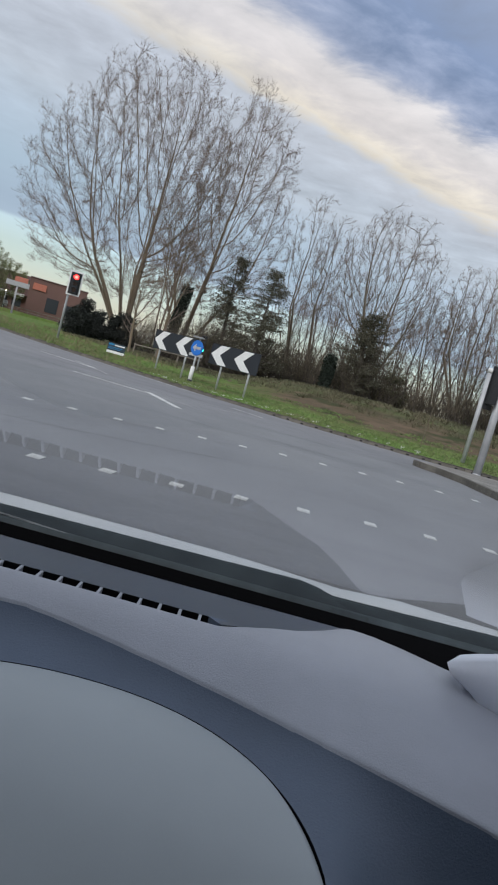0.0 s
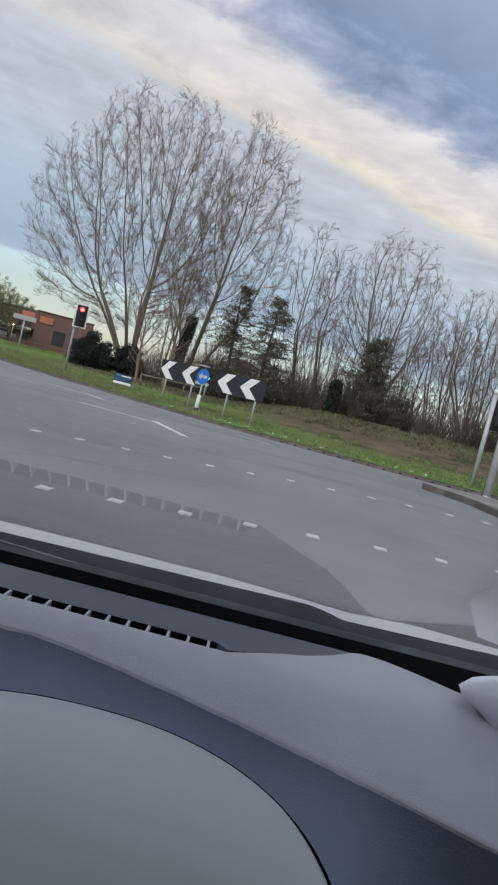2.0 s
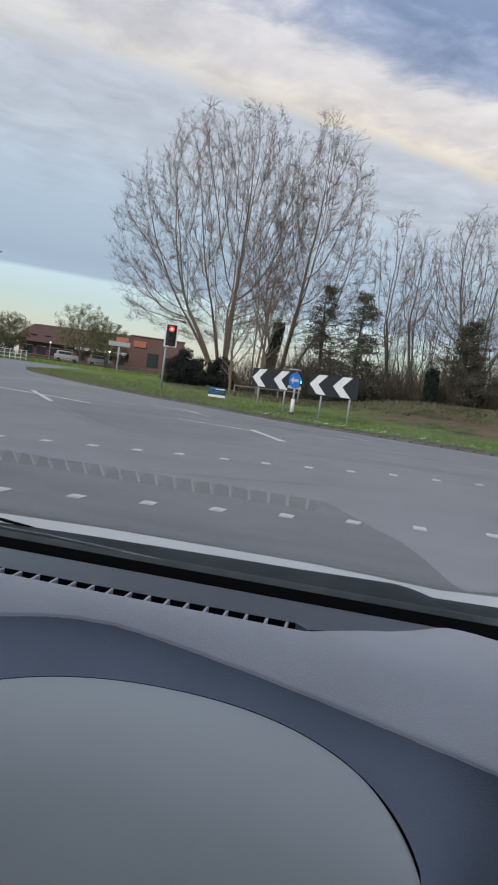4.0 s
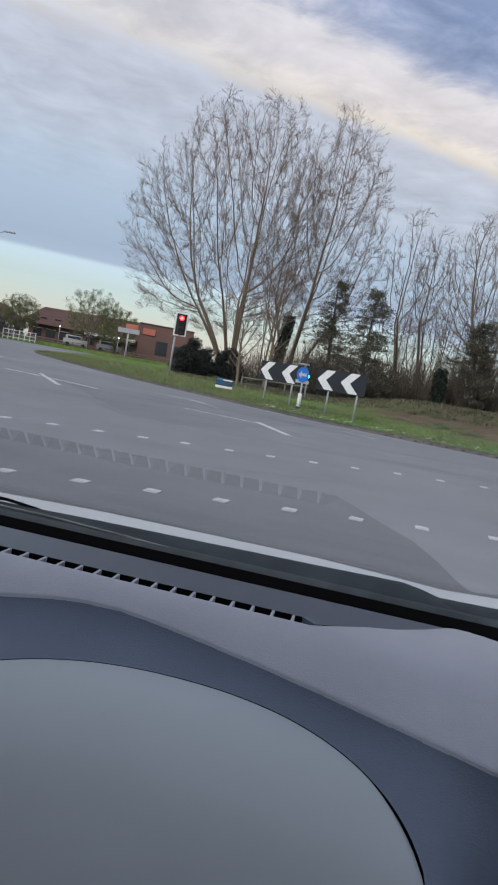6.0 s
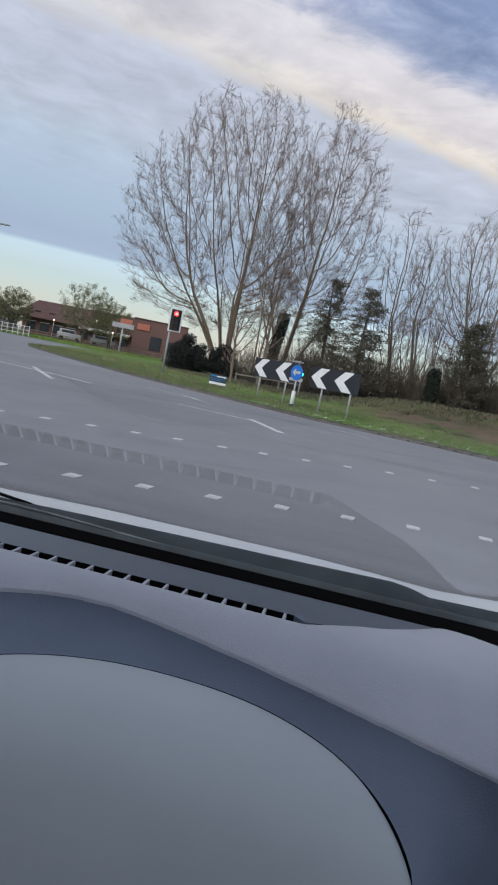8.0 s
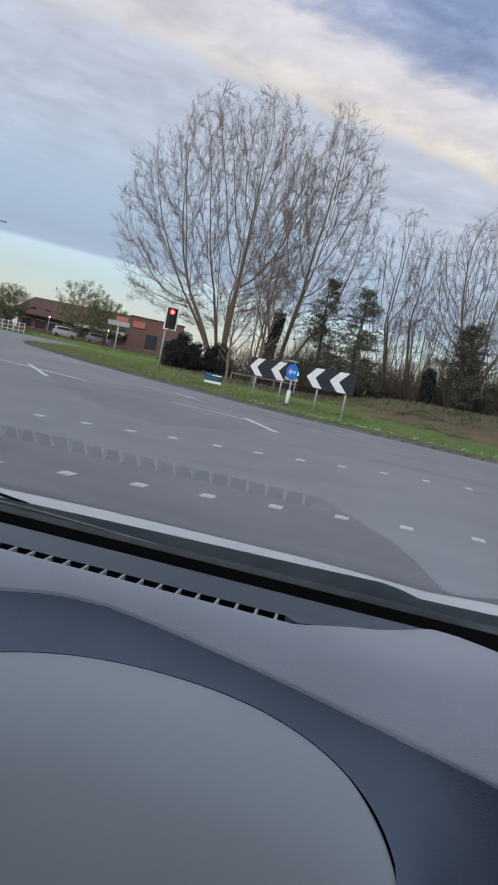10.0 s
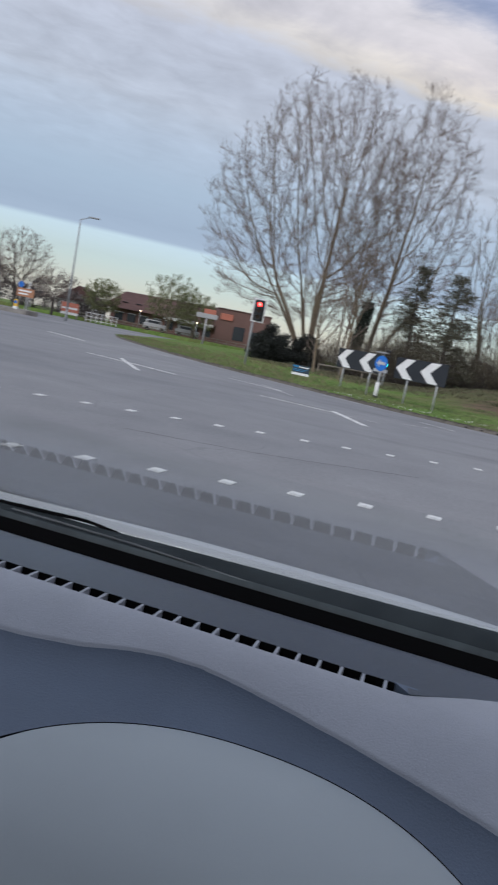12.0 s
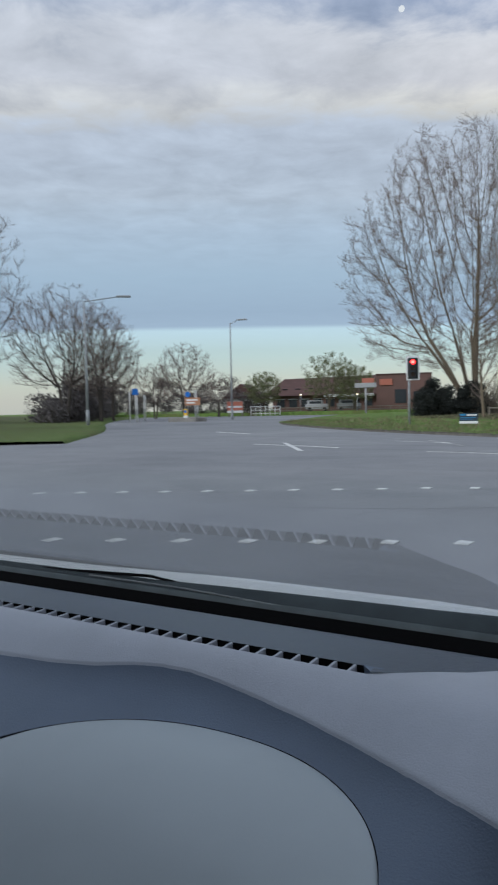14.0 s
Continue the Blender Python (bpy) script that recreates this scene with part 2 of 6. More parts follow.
M_HEDGE = material("hedge_dark", (0.020, 0.024, 0.020), 0.9, var=0.3, scale=0.8, fine=5, bump=0, island=0.5)
M_OLIVE = material("creeper_olive", (0.095, 0.095, 0.050), 0.9, var=0.4, scale=0.5, fine=4, bump=0, tint=(0.070, 0.066, 0.040), island=0.6)
M_SCRUB = material("scrub_brown", (0.165, 0.135, 0.095), 0.95, var=0.4, scale=0.4, fine=4, bump=0, tint=(0.105, 0.092, 0.058), island=0.5)
M_BUD = material("spring_buds_green", (0.165, 0.185, 0.075), 0.9, var=0.4, scale=0.4, fine=4, bump=0, tint=(0.12, 0.125, 0.055), island=0.5)
M_FARWOOD = material("far_wood", (0.120, 0.105, 0.102), 0.95, var=0.3, scale=0.2, fine=3, bump=0, island=0.5)
M_BRICK = material("brick_red", (0.175, 0.098, 0.082), 0.9, var=0.3, scale=0.4, fine=8, tint=(0.135, 0.08, 0.068))
M_ROOF = material("roof_tiles_brown", (0.105, 0.055, 0.048), 0.9, var=0.3, scale=0.6, fine=10, stretch=(1, 1, 5))
M_DARKGLASS = material("dark_glazing", (0.03, 0.035, 0.04), 0.15, var=0.1, bump=0, spec=0.6)
M_WHITE = material("white_paint", (0.72, 0.72, 0.70), 0.55, var=0.15, scale=2, fine=20, bump=0.02)
M_VAN = material("pale_van_paint", (0.42, 0.42, 0.42), 0.4, var=0.15, bump=0)
M_GALV = material("galvanised_steel", (0.50, 0.51, 0.52), 0.5, metal=0.25, var=0.25, scale=2.5, fine=30, bump=0.05)
M_GREYPOLE = material("grey_painted_steel", (0.33, 0.34, 0.35), 0.55, var=0.2, scale=3, fine=20, bump=0.03)
M_SIGNBLACK = material("sign_black_face", (0.020, 0.023, 0.030), 0.45, var=0.2, scale=2, fine=20, bump=0)
M_SIGNWHITE = material("sign_white_face", (0.78, 0.78, 0.77), 0.5, var=0.12, scale=3, fine=15, bump=0)
M_SIGNBLUE = material("sign_blue_face", (0.020, 0.16, 0.58), 0.45, var=0.1, scale=3, fine=15, bump=0)
M_BOARDBLACK = material("signal_black", (0.018, 0.018, 0.02), 0.5, var=0.2, scale=6, fine=30, bump=0)
M_LENS_OFF = material("signal_lens_dark", (0.05, 0.025, 0.012), 0.25, var=0.1, bump=0)
M_RED_ON = glow("signal_red_lit", (1.0, 0.02, 0.02), 6.0)
M_RED_CORE = glow("signal_red_core", (1.0, 0.13, 0.10), 5.0)
M_GREEN_ON = glow("signal_green_lit", (0.05, 1.0, 0.72), 5.0)
M_BOARDBLUE = material("board_blue_face", (0.02, 0.20, 0.42), 0.5, var=0.1, bump=0)
M_BOARDNAVY = material("board_navy_face", (0.02, 0.04, 0.06), 0.5, var=0.1, bump=0)
M_TIMBER = material("weathered_timber", (0.24, 0.21, 0.17), 0.9, var=0.35, scale=2, fine=20, stretch=(1, 1, 6))
M_ORANGE = material("orange_red_panel", (0.50, 0.17, 0.11), 0.5, var=0.15, bump=0)
M_YELLOW = material("bollard_yellow", (0.80, 0.50, 0.05), 0.5, var=0.15, bump=0)
M_BROWNSIGN = material("sign_brown_face", (0.40, 0.19, 0.10), 0.5, var=0.1, bump=0)
M_LAMP_WARM = glow("lamp_warm_lit", (1.0, 0.80, 0.50), 5.0)
M_MOON = glow("moon_face", (1.0, 0.98, 0.96), 0.8)

# interior
M_DASH = material("dash_soft_plastic", (0.43, 0.44, 0.49), 0.36, var=0.12, scale=8, fine=420, bump=0.5, bump_dist=0.0016, spec=0.5)
# dash plastic again, its colour darkened for the shade below the lip
M_DASH_SHADE = material("dash_shade_plastic", (0.140, 0.176, 0.245), 0.45, var=0.12, scale=8, fine=420, bump=0.5, bump_dist=0.0016, spec=0.45)
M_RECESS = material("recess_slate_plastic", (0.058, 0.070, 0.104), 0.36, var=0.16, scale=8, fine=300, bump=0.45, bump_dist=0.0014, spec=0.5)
M_HOOD = material("binnacle_matt_plastic", (0.49, 0.525, 0.54), 0.5, var=0.08, scale=5, fine=700, bump=0.05, bump_dist=0.0006, spec=0.4)
# near-black colour for the deep shade where the recess meets the glass
M_SCREENFOOT_SHADE = material("screen_foot_shade_black", (0.016, 0.018, 0.023), 0.8, var=0.2, scale=8, fine=300, bump=0.2, bump_dist=0.001, spec=0.2)
M_GAP = material("dark_gap", (0.006, 0.006, 0.007), 0.9, var=0.1, bump=0, spec=0.1)
M_COWL = material("cowl_black_plastic", (0.036, 0.046, 0.052), 0.6, var=0.5, scale=14, fine=120, bump=0.25, bump_dist=0.002, tint=(0.06, 0.075, 0.082), spec=0.25)
M_BONNET = material("silver_car_paint", (0.86, 0.88, 0.90), 0.34, metal=0.08, var=0.08, scale=6, fine=200, bump=0.02, bump_dist=0.001, coat=0.5)
M_TRIM = material("pale_grey_trim", (0.74, 0.76, 0.84), 0.6, var=0.08, scale=8, fine=300, bump=0.1, bump_dist=0.001)
M_LINER = material("roof_lining", (0.06, 0.06, 0.06), 0.95, var=0.1, scale=8, fine=200, bump=0.1, bump_dist=0.001)
M_BODYSILVER = material("silver_body_panel", (0.55, 0.57, 0.58), 0.32, metal=0.5, var=0.12, scale=3, fine=120, bump=0.02, bump_dist=0.001, coat=0.5)
M_TAIL = material("tail_light_red", (0.35, 0.02, 0.02), 0.2, var=0.1, bump=0)
M_CLEARLENS = material("headlight_lens", (0.60, 0.62, 0.64), 0.12, var=0.1, bump=0, spec=0.7)
M_BODY = material("car_body_dark", (0.03, 0.03, 0.035), 0.6, var=0.1, scale=4, fine=80, bump=0)


def windscreen_glass():
    m = bpy.data.materials.new("windscreen_glass")
    m.use_nodes = True
    add, link, math_, mix_, ramp_, noise_ = nodes_of(m.node_tree)
    out = add("ShaderNodeOutputMaterial")
    clear = add("ShaderNodeBsdfTransparent", ins={"Color": (0.97, 0.985, 0.98, 1)})
    gloss = add("ShaderNodeBsdfGlossy", ins={"Roughness": 0.03, "Color": (1, 1, 1, 1)})
    lw = add("ShaderNodeLayerWeight", ins={"Blend": 0.5})
    co = add("ShaderNodeTexCoord")
    sep = add("ShaderNodeSeparateXYZ")
    link(co.outputs["Object"], sep.inputs[0])
    # the reflection is faded by height, so that the pane's cut upper edge doesn't show
    fade = math_("MINIMUM", math_("MAXIMUM", math_("DIVIDE", math_("SUBTRACT", 1.176, sep.outputs[2]), 0.022), 0.0), 1.0)
    mx = add("ShaderNodeMixShader")
    schlick = math_("ADD", 0.04, math_("MULTIPLY", math_("POWER", lw.outputs["Facing"], 5.0), 0.96))
    schlick = math_("MULTIPLY", schlick, 0.82)
    link(math_("MULTIPLY", schlick, fade), mx.inputs[0])
    link(clear.outputs[0], mx.inputs[1])
    link(gloss.outputs[0], mx.inputs[2])
    link(mx.outputs[0], out.inputs[0])
    return m


M_GLASS = windscreen_glass()
M_CLEAR = bpy.data.materials.new("clear_glass")
M_CLEAR.use_nodes = True
add_, link_, *_ = nodes_of(M_CLEAR.node_tree)
link_(add_("ShaderNodeBsdfTransparent", ins={"Color": (0.985, 0.99, 0.99, 1)}).outputs[0], add_("ShaderNodeOutputMaterial").inputs[0])

# ---------------------------------------------------------------- building helpers


def mesh_of(name, verts, faces, mat, smooth=False):
    me = bpy.data.meshes.new(name)
    me.from_pydata([tuple(map(float, v)) for v in verts] if not isinstance(verts, np.ndarray) else verts.tolist(), [], faces if isinstance(faces, list) else faces.tolist())
    me.materials.append(mat)
    if smooth:
        me.polygons.foreach_set("use_smooth", [True] * len(me.polygons))
    me.update()
    return me


def group_thing(name, label, category, at=(0, 0, 0), rz=0.0, group="", kind=""):
    ob = new(name)
    ob.empty_display_size = 0.2
    ob.matrix_world = pose(*at, 0, 0, rz)
    return tagged(ob, label, category, group, kind)


def part(name, geo, mat, parent, label=""):
    """Links a bmesh or a mesh as one object under a thing or a part; its points are in the thing's own space."""
    if isinstance(geo, bmesh.types.BMesh):
        me = bpy.data.meshes.new(name)
        geo.to_mesh(me)
        geo.free()
        me.materials.append(mat)
    else:
        me = geo
    ob = new(name, me)
    if parent is not None:
        ob.parent = parent
    if label:
        ob["label"] = label
    return ob


def box(x0, x1, y0, y1, z0, z1, bevel=0.0, m=None):
    bm = bmesh.new()
    bmesh.ops.create_cube(bm, size=1, matrix=Matrix.Translation(((x0 + x1) / 2, (y0 + y1) / 2, (z0 + z1) / 2)) @ Matrix.Diagonal((x1 - x0, y1 - y0, z1 - z0, 1)))
    if bevel:
        bmesh.ops.bevel(bm, geom=bm.edges[:], offset=bevel, segments=2, affect="EDGES", profile=0.6)
    if m is not None:
        bmesh.ops.transform(bm, matrix=m, verts=bm.verts[:])
    return bm


def rod(p0, p1, r0, r1=None, sides=12, cap=True):
    bm = bmesh.new()
    p0, p1 = Vector(p0), Vector(p1)
    d = p1 - p0
    m = Matrix.Translation((p0 + p1) / 2) @ d.to_track_quat("Z", "Y").to_matrix().to_4x4()
    bmesh.ops.create_cone(bm, cap_ends=cap, segments=sides, radius1=r0, radius2=r1 if r1 is not None else r0, depth=d.length, matrix=m)
    for f in bm.faces:
        f.smooth = len(f.verts) == 4
    return bm


def joined(*bms):
    out = bmesh.new()
    for b in bms:
        me = bpy.data.meshes.new("tmp")
        b.to_mesh(me)
        b.free()
        out.from_mesh(me)
        bpy.data.meshes.remove(me)
    return out


def slab(points, z0, z1):
    """An upright prism over a plan outline, counter-clockwise."""
    bm = bmesh.new()
    lo = [bm.verts.new((x, y, z0)) for x, y in points]
    hi = [bm.verts.new((x, y, z1)) for x, y in points]
    bm.faces.new(hi)
    bm.faces.new(lo[::-1])
    n = len(points)
    for i in range(n):
        bm.faces.new((lo[i], lo[(i + 1) % n], hi[(i + 1) % n], hi[i]))
    bmesh.ops.recalc_face_normals(bm, faces=bm.faces[:])
    return bm


def smooth01(t):
    t = np.clip(t, 0, 1)
    return t * t * (3 - 2 * t)


def resample(points, step):
    p = np.array(points, float)
    # a rounded line through the given corners
    for _ in range(3):
        q = np.empty((2 * len(p), 2))
        q[0], q[-1] = p[0], p[-1]
        q[1:-1:2], q[2:-1:2] = p[:-1] * 0.75 + p[1:] * 0.25, p[:-1] * 0.25 + p[1:] * 0.75
        p = q
    s = np.r_[0, np.cumsum(np.hypot(*np.diff(p, axis=0).T))]
    k = np.arange(0, s[-1], step)
    return np.c_[np.interp(k, s, p[:, 0]), np.interp(k, s, p[:, 1])]


# ---------------------------------------------------------------- ground, road, islands

ground = part("ground", box(-2500, 2500, -2500, 2500, -0.6, -0.2), M_TURF, None)
tagged(ground, "dull green open ground that reaches the horizon", "ground", kind="structure")
road = part("road", slab([(-190, -60), (90, -60), (90, 135), (-190, 135)], -0.3, 0.0), M_ROAD, None)
tagged(road, "worn grey asphalt carriageway of a large signalled junction", "road", kind="structure")

# front kerb of the wooded central island, from its far tip round to the right
KERB = [(-40, 96), (-37, 84), (-33.5, 72), (-30, 61), (-27.6, 54), (-26.3, 49.8), (-23.5, 45.2), (-19.8, 40.6), (-16.2, 36.3), (-12.4, 32.3), (-9.1, 29.4), (-6.6, 27.4), (-4.3, 25.6), (-2.6, 24.2),
        (-0.6, 23.3), (1.2, 22.5), (2.8, 22.0), (4.6, 21.4), (7.0, 20.9), (11, 20.4), (18, 19.6), (30, 18.0), (60, 14.0)]
kerb_line = resample(KERB, 0.5)


def kerb_distance(x, y):
    d = np.hypot(kerb_line[None, :, 0] - np.ravel(x)[:, None], kerb_line[None, :, 1] - np.ravel(y)[:, None])
    return d.min(1).reshape(np.shape(x))


def island_height(x, y):
    """Grass level behind the kerb: nearly flat to the left, a bank towards the right."""
    d = kerb_distance(x, y)
    right = smooth01((np.asarray(x) + 5) / 9)
    return 0.11 + 0.10 * smooth01(d / 3) + (0.25 + 0.95 * right) * smooth01((d - 1.5) / 15) + 0.03 * np.sin(np.asarray(x) * 0.9) * smooth01(d / 4)


def build_island():
    depth = np.r_[0.0, 0.06, 0.3, 0.7, 1.2, 1.8, 2.5, 3.4, 4.5, 6, 8, 10.5, 13, 16, 20, 26, 34, 46, 60]
    line = kerb_line[::2]
    away = np.array([18.0, 96.0])
    verts, earth = [], []
    for x, y in line:
        dx, dy = away - (x, y)
        ln = math.hypot(dx, dy)
        for d in depth:
            f = min(d, ln * 0.95)
            verts.append((x + dx / ln * f, y + dy / ln * f))
    v = np.array(verts)
    z = island_height(v[:, 0], v[:, 1])
    dist = kerb_distance(v[:, 0], v[:, 1])
    z[dist < 0.03] = 0.115
    k = len(depth)
    faces = [(i * k + j, i * k + j + 1, (i + 1) * k + j + 1, (i + 1) * k + j) for i in range(len(line) - 1) for j in range(k - 1)]
    me = mesh_of("central_island", np.c_[v, z], faces, M_TURF, True)
    at = me.attributes.new("earth", "FLOAT", "POINT")
    right = smooth01((v[:, 0] + 3) / 7)
    e_ = smooth01((dist - 3.0) / 3.0) * (0.30 + 0.70 * right) * (1 - 0.8 * smooth01((dist - 8.5) / 5))
    at.data.foreach_set("value", e_.astype(np.float32))
    at2 = me.attributes.new("ground_cover", "FLOAT", "POINT")
    at2.data.foreach_set("value", (smooth01((dist - 8) / 6) * smooth01((v[:, 0] + 24) / 10)).astype(np.float32))
    ob = new("central_island", me)
    bm = bmesh.new()
    bm.from_mesh(me)
    bmesh.ops.recalc_face_normals(bm, faces=bm.faces[:])
    if bm.faces[0].normal.z < 0:
        bmesh.ops.reverse_faces(bm, faces=bm.faces[:])
    bm.to_mesh(me)
    bm.free()
    return tagged(ob, "grassed island with a bare brown bank under trees", "grass verge", kind="structure")


central_island = build_island()

LEFTKERB = [(-20, 20), (-28, 31), (-35.5, 39.5), (-48.5, 53.5), (-63.5, 72), (-78, 94), (-96, 122), (-110, 150)]
left_line = resample(LEFTKERB, 1.0)


def build_left_verge():
    verts, faces = [], []
    off = (0.0, 0.1, 1.0, 4.0, 10, 25, 60)
    for i, (x, y) in enumerate(left_line):
        j = min(i + 1, len(left_line) - 1)
        tx, ty = left_line[j] - left_line[max(j - 1, 0)]
        ln = math.hypot(tx, ty)
        nx, ny = -ty / ln, tx / ln
        for o in off:
            verts.append((x + nx * o, y + ny * o, 0.0 if o == 0 else 0.1 + 0.012 * o))
    k = len(off)
    for i in range(len(left_line) - 1):
        for j in range(k - 1):
            faces.append((i * k + j, (i + 1) * k + j, (i + 1) * k + j + 1, i * k + j + 1))
    me = mesh_of("left_verge", verts, faces, M_TURF, True)
    at = me.attributes.new("ground_cover", "FLOAT", "POINT")
    at.data.foreach_set("value", np.tile(np.array([0.25, 0.3, 0.45, 0.6, 0.75, 0.9, 0.9], np.float32), len(left_line)))
    ob = new("left_verge", me)
    return tagged(ob, "dull grass verge with a low kerb beside the road", "grass verge", kind="structure")


build_left_verge()

far_verge = part("far_verge", slab([(-120, 112), (-58, 104), (-30, 104), (-30, 150), (-120, 150)], -0.1, 0.6), M_TURF, None)
tagged(far_verge, "strip of rough grass before the brick building", "grass verge", kind="structure")


stripe_count = [0]


def stripe(p, q, width, worn=False):
    stripe_count[0] += 1
    lift = 0.0012 * (stripe_count[0] % 5)
    p, q = np.array(p, float), np.array(q, float)
    d = (q - p) / np.hypot(*(q - p))
    n = np.array([-d[1], d[0]]) * width / 2
    bm = bmesh.new()
    vs = [bm.verts.new((*c, z)) for z in (0.0005, 0.005 + lift) for c in (p - n, q - n, q + n, p + n)]
    bm.faces.new(vs[4:])
    for i in range(4):
        bm.faces.new((vs[i], vs[(i + 1) % 4], vs[4 + (i + 1) % 4], vs[4 + i]))
    ob = part("road_marking", bm, {False: M_PAINT, True: M_PAINT_OLD, "half": M_PAINT_MID}[worn], None)
    return tagged(ob, "faded white painted line on the asphalt" if worn else "white painted line on the grey asphalt", "road marking", "junction lines")


stripe((-11.75, 20.62), (-10.0, 20.05), 0.12)
stripe((-10.0, 20.05), (-7.9, 19.1), 0.10)
stripe((-10.95, 21.5), (-8.4, 17.6), 0.14)
stripe((-20.4, 31.6), (-16.9, 29.2), 0.15)
stripe((-14.2, 31.6), (-13.2, 30.9), 0.15, True)
stripe((-7.5, 23.15), (-5.6, 22.15), 0.10, "half")
stripe((-6.4, 23.5), (-4.6, 20.6), 0.13, True)
stripe((-5.62, 22.2), (-5.40, 21.95), 0.18)
stripe((-4.85, 17.85), (-2.85, 17.38), 0.11, "half")
stripe((-2.85, 17.38), (-1.6, 17.0), 0.10, True)
stripe((-2.85, 17.75), (-1.72, 15.35), 0.17)
stripe((-4.5, 25.0), (-2.2, 23.8), 0.13, True)
stripe((-0.75, 20.9), (0.2, 20.1), 0.13, True)
stripe((-8.0, 24.6), (-7.5, 24.3), 0.15, True)
stripe((-1.1, 18.6), (-0.5, 19.1), 0.10, True)


def tar_line(pts, width, seed):
    """A thin uneven bead of dark tar along a joint."""
    rng = np.random.default_rng(seed)
    p = np.array(pts, float)
    t = np.linspace(0, len(p) - 1, 12 * (len(p) - 1))
    q = np.stack([np.interp(t, np.arange(len(p)), p[:, c]) for c in (0, 1)], 1)
    d = np.gradient(q, axis=0)
    d /= np.hypot(d[:, 0], d[:, 1])[:, None]
    n = np.c_[-d[:, 1], d[:, 0]]
    w = width * np.clip(rng.normal(1, 0.4, len(q)), 0.25, 2) / 2
    q = q + n * rng.normal(0, 0.012, (len(q), 1))
    a, b, top = q - n * w[:, None], q + n * w[:, None], np.full(len(q), 0.0035)
    v = np.concatenate([np.c_[a, top * 0.2], np.c_[q, top], np.c_[b, top * 0.2]])
    m = len(q)
    f = [(i + k * m, i + 1 + k * m, i + 1 + (k + 1) * m, i + (k + 1) * m) for i in range(m - 1) for k in (0, 1)]
    ob = new("road_joint", mesh_of("road_joint", v, f, M_TAR))
    return tagged(ob, "thin dark tar line along a joint in the asphalt", "tar line", "joints of the road")


tar_line([(-3.6, 7.5), (-2.7, 7.75), (-2.03, 8.0), (-1.5, 8.29), (-0.86, 8.7), (-0.19, 9.1)], 0.032, 1)


def stud_row(xs, ys, left, right, before, after):
    """Square studs along a slightly bent row, continued past both ends."""
    pts = [(xs[0] - left[0] * k, ys[0] - left[1] * k) for k in range(before, 0, -1)] + list(zip(xs, ys)) + [(xs[-1] + right[0] * k, ys[-1] + right[1] * k) for k in range(1, after + 1)]
    bm = box(-0.065, 0.065, -0.085, 0.085, 0.0005, 0.007, 0.002)
    me = bpy.data.meshes.new("crossing_stud")
    bm.to_mesh(me)
    bm.free()
    me.materials.append(M_PAINT)
    ang = math.degrees(math.atan2(ys[-1] - ys[0], xs[-1] - xs[0]))
    for x, y in pts:
        ob = new("crossing_stud", me)
        ob.matrix_world = pose(x, y, 0, 0, 0, ang - 24 + random.uniform(-4, 4))
        tagged(ob, "small square white crossing stud on the asphalt", "road stud", "studs of the crossing")


stud_row((-3.17, -2.61, -1.97, -1.37, -0.73, -0.08, 0.61, 1.33, 2.08, 2.82, 3.61), (9.68, 9.99, 10.22, 10.49, 10.82, 11.19, 11.62, 11.85, 12.15, 12.43, 12.64), (0.58, 0.28), (0.76, 0.22), 8, 4)
stud_row((-1.75, -1.16, -0.55, 0.07, 0.71, 1.45, 2.15, 2.88), (5.91, 6.14, 6.39, 6.63, 6.88, 7.15, 7.36, 7.55), (0.59, 0.235), (0.72, 0.2), 6, 3)

# small paved island on the right with its rounded nose
RIGHT_ISLE = [(4.35, 17.9), (4.42, 17.55), (4.75, 17.2), (5.15, 16.2), (5.35, 14.6), (5.6, 12.5), (6.0, 9.0), (9.5, 8.5), (9.5, 18.2), (7.4, 18.9), (5.6, 18.9), (4.7, 18.4)]
isle = part("traffic_island", slab(RIGHT_ISLE, -0.05, 0.135), M_PAVING, None)
tagged(isle, "worn concrete traffic island with a rounded kerb nose", "traffic island", kind="structure")
for (x0_, y0_), (x1_, y1_) in zip(RIGHT_ISLE[:6], RIGHT_ISLE[1:7]):
    d_ = math.hypot(x1_ - x0_, y1_ - y0_)
    n_ = max(1, round(d_ / 0.9))
    for k_ in range(n_):
        q_ = (x0_ + (x1_ - x0_) * k_ / n_, y0_ + (y1_ - y0_) * k_ / n_)
        part("kerb_stone", box(0.004, d_ / n_ - 0.004, -0.13, 0.012, -0.02, 0.15, 0.012, pose(*q_, 0, 0, 0, math.degrees(math.atan2(y1_ - y0_, x1_ - x0_)))), M_KERB_OLD, isle)

# ---------------------------------------------------------------- trees


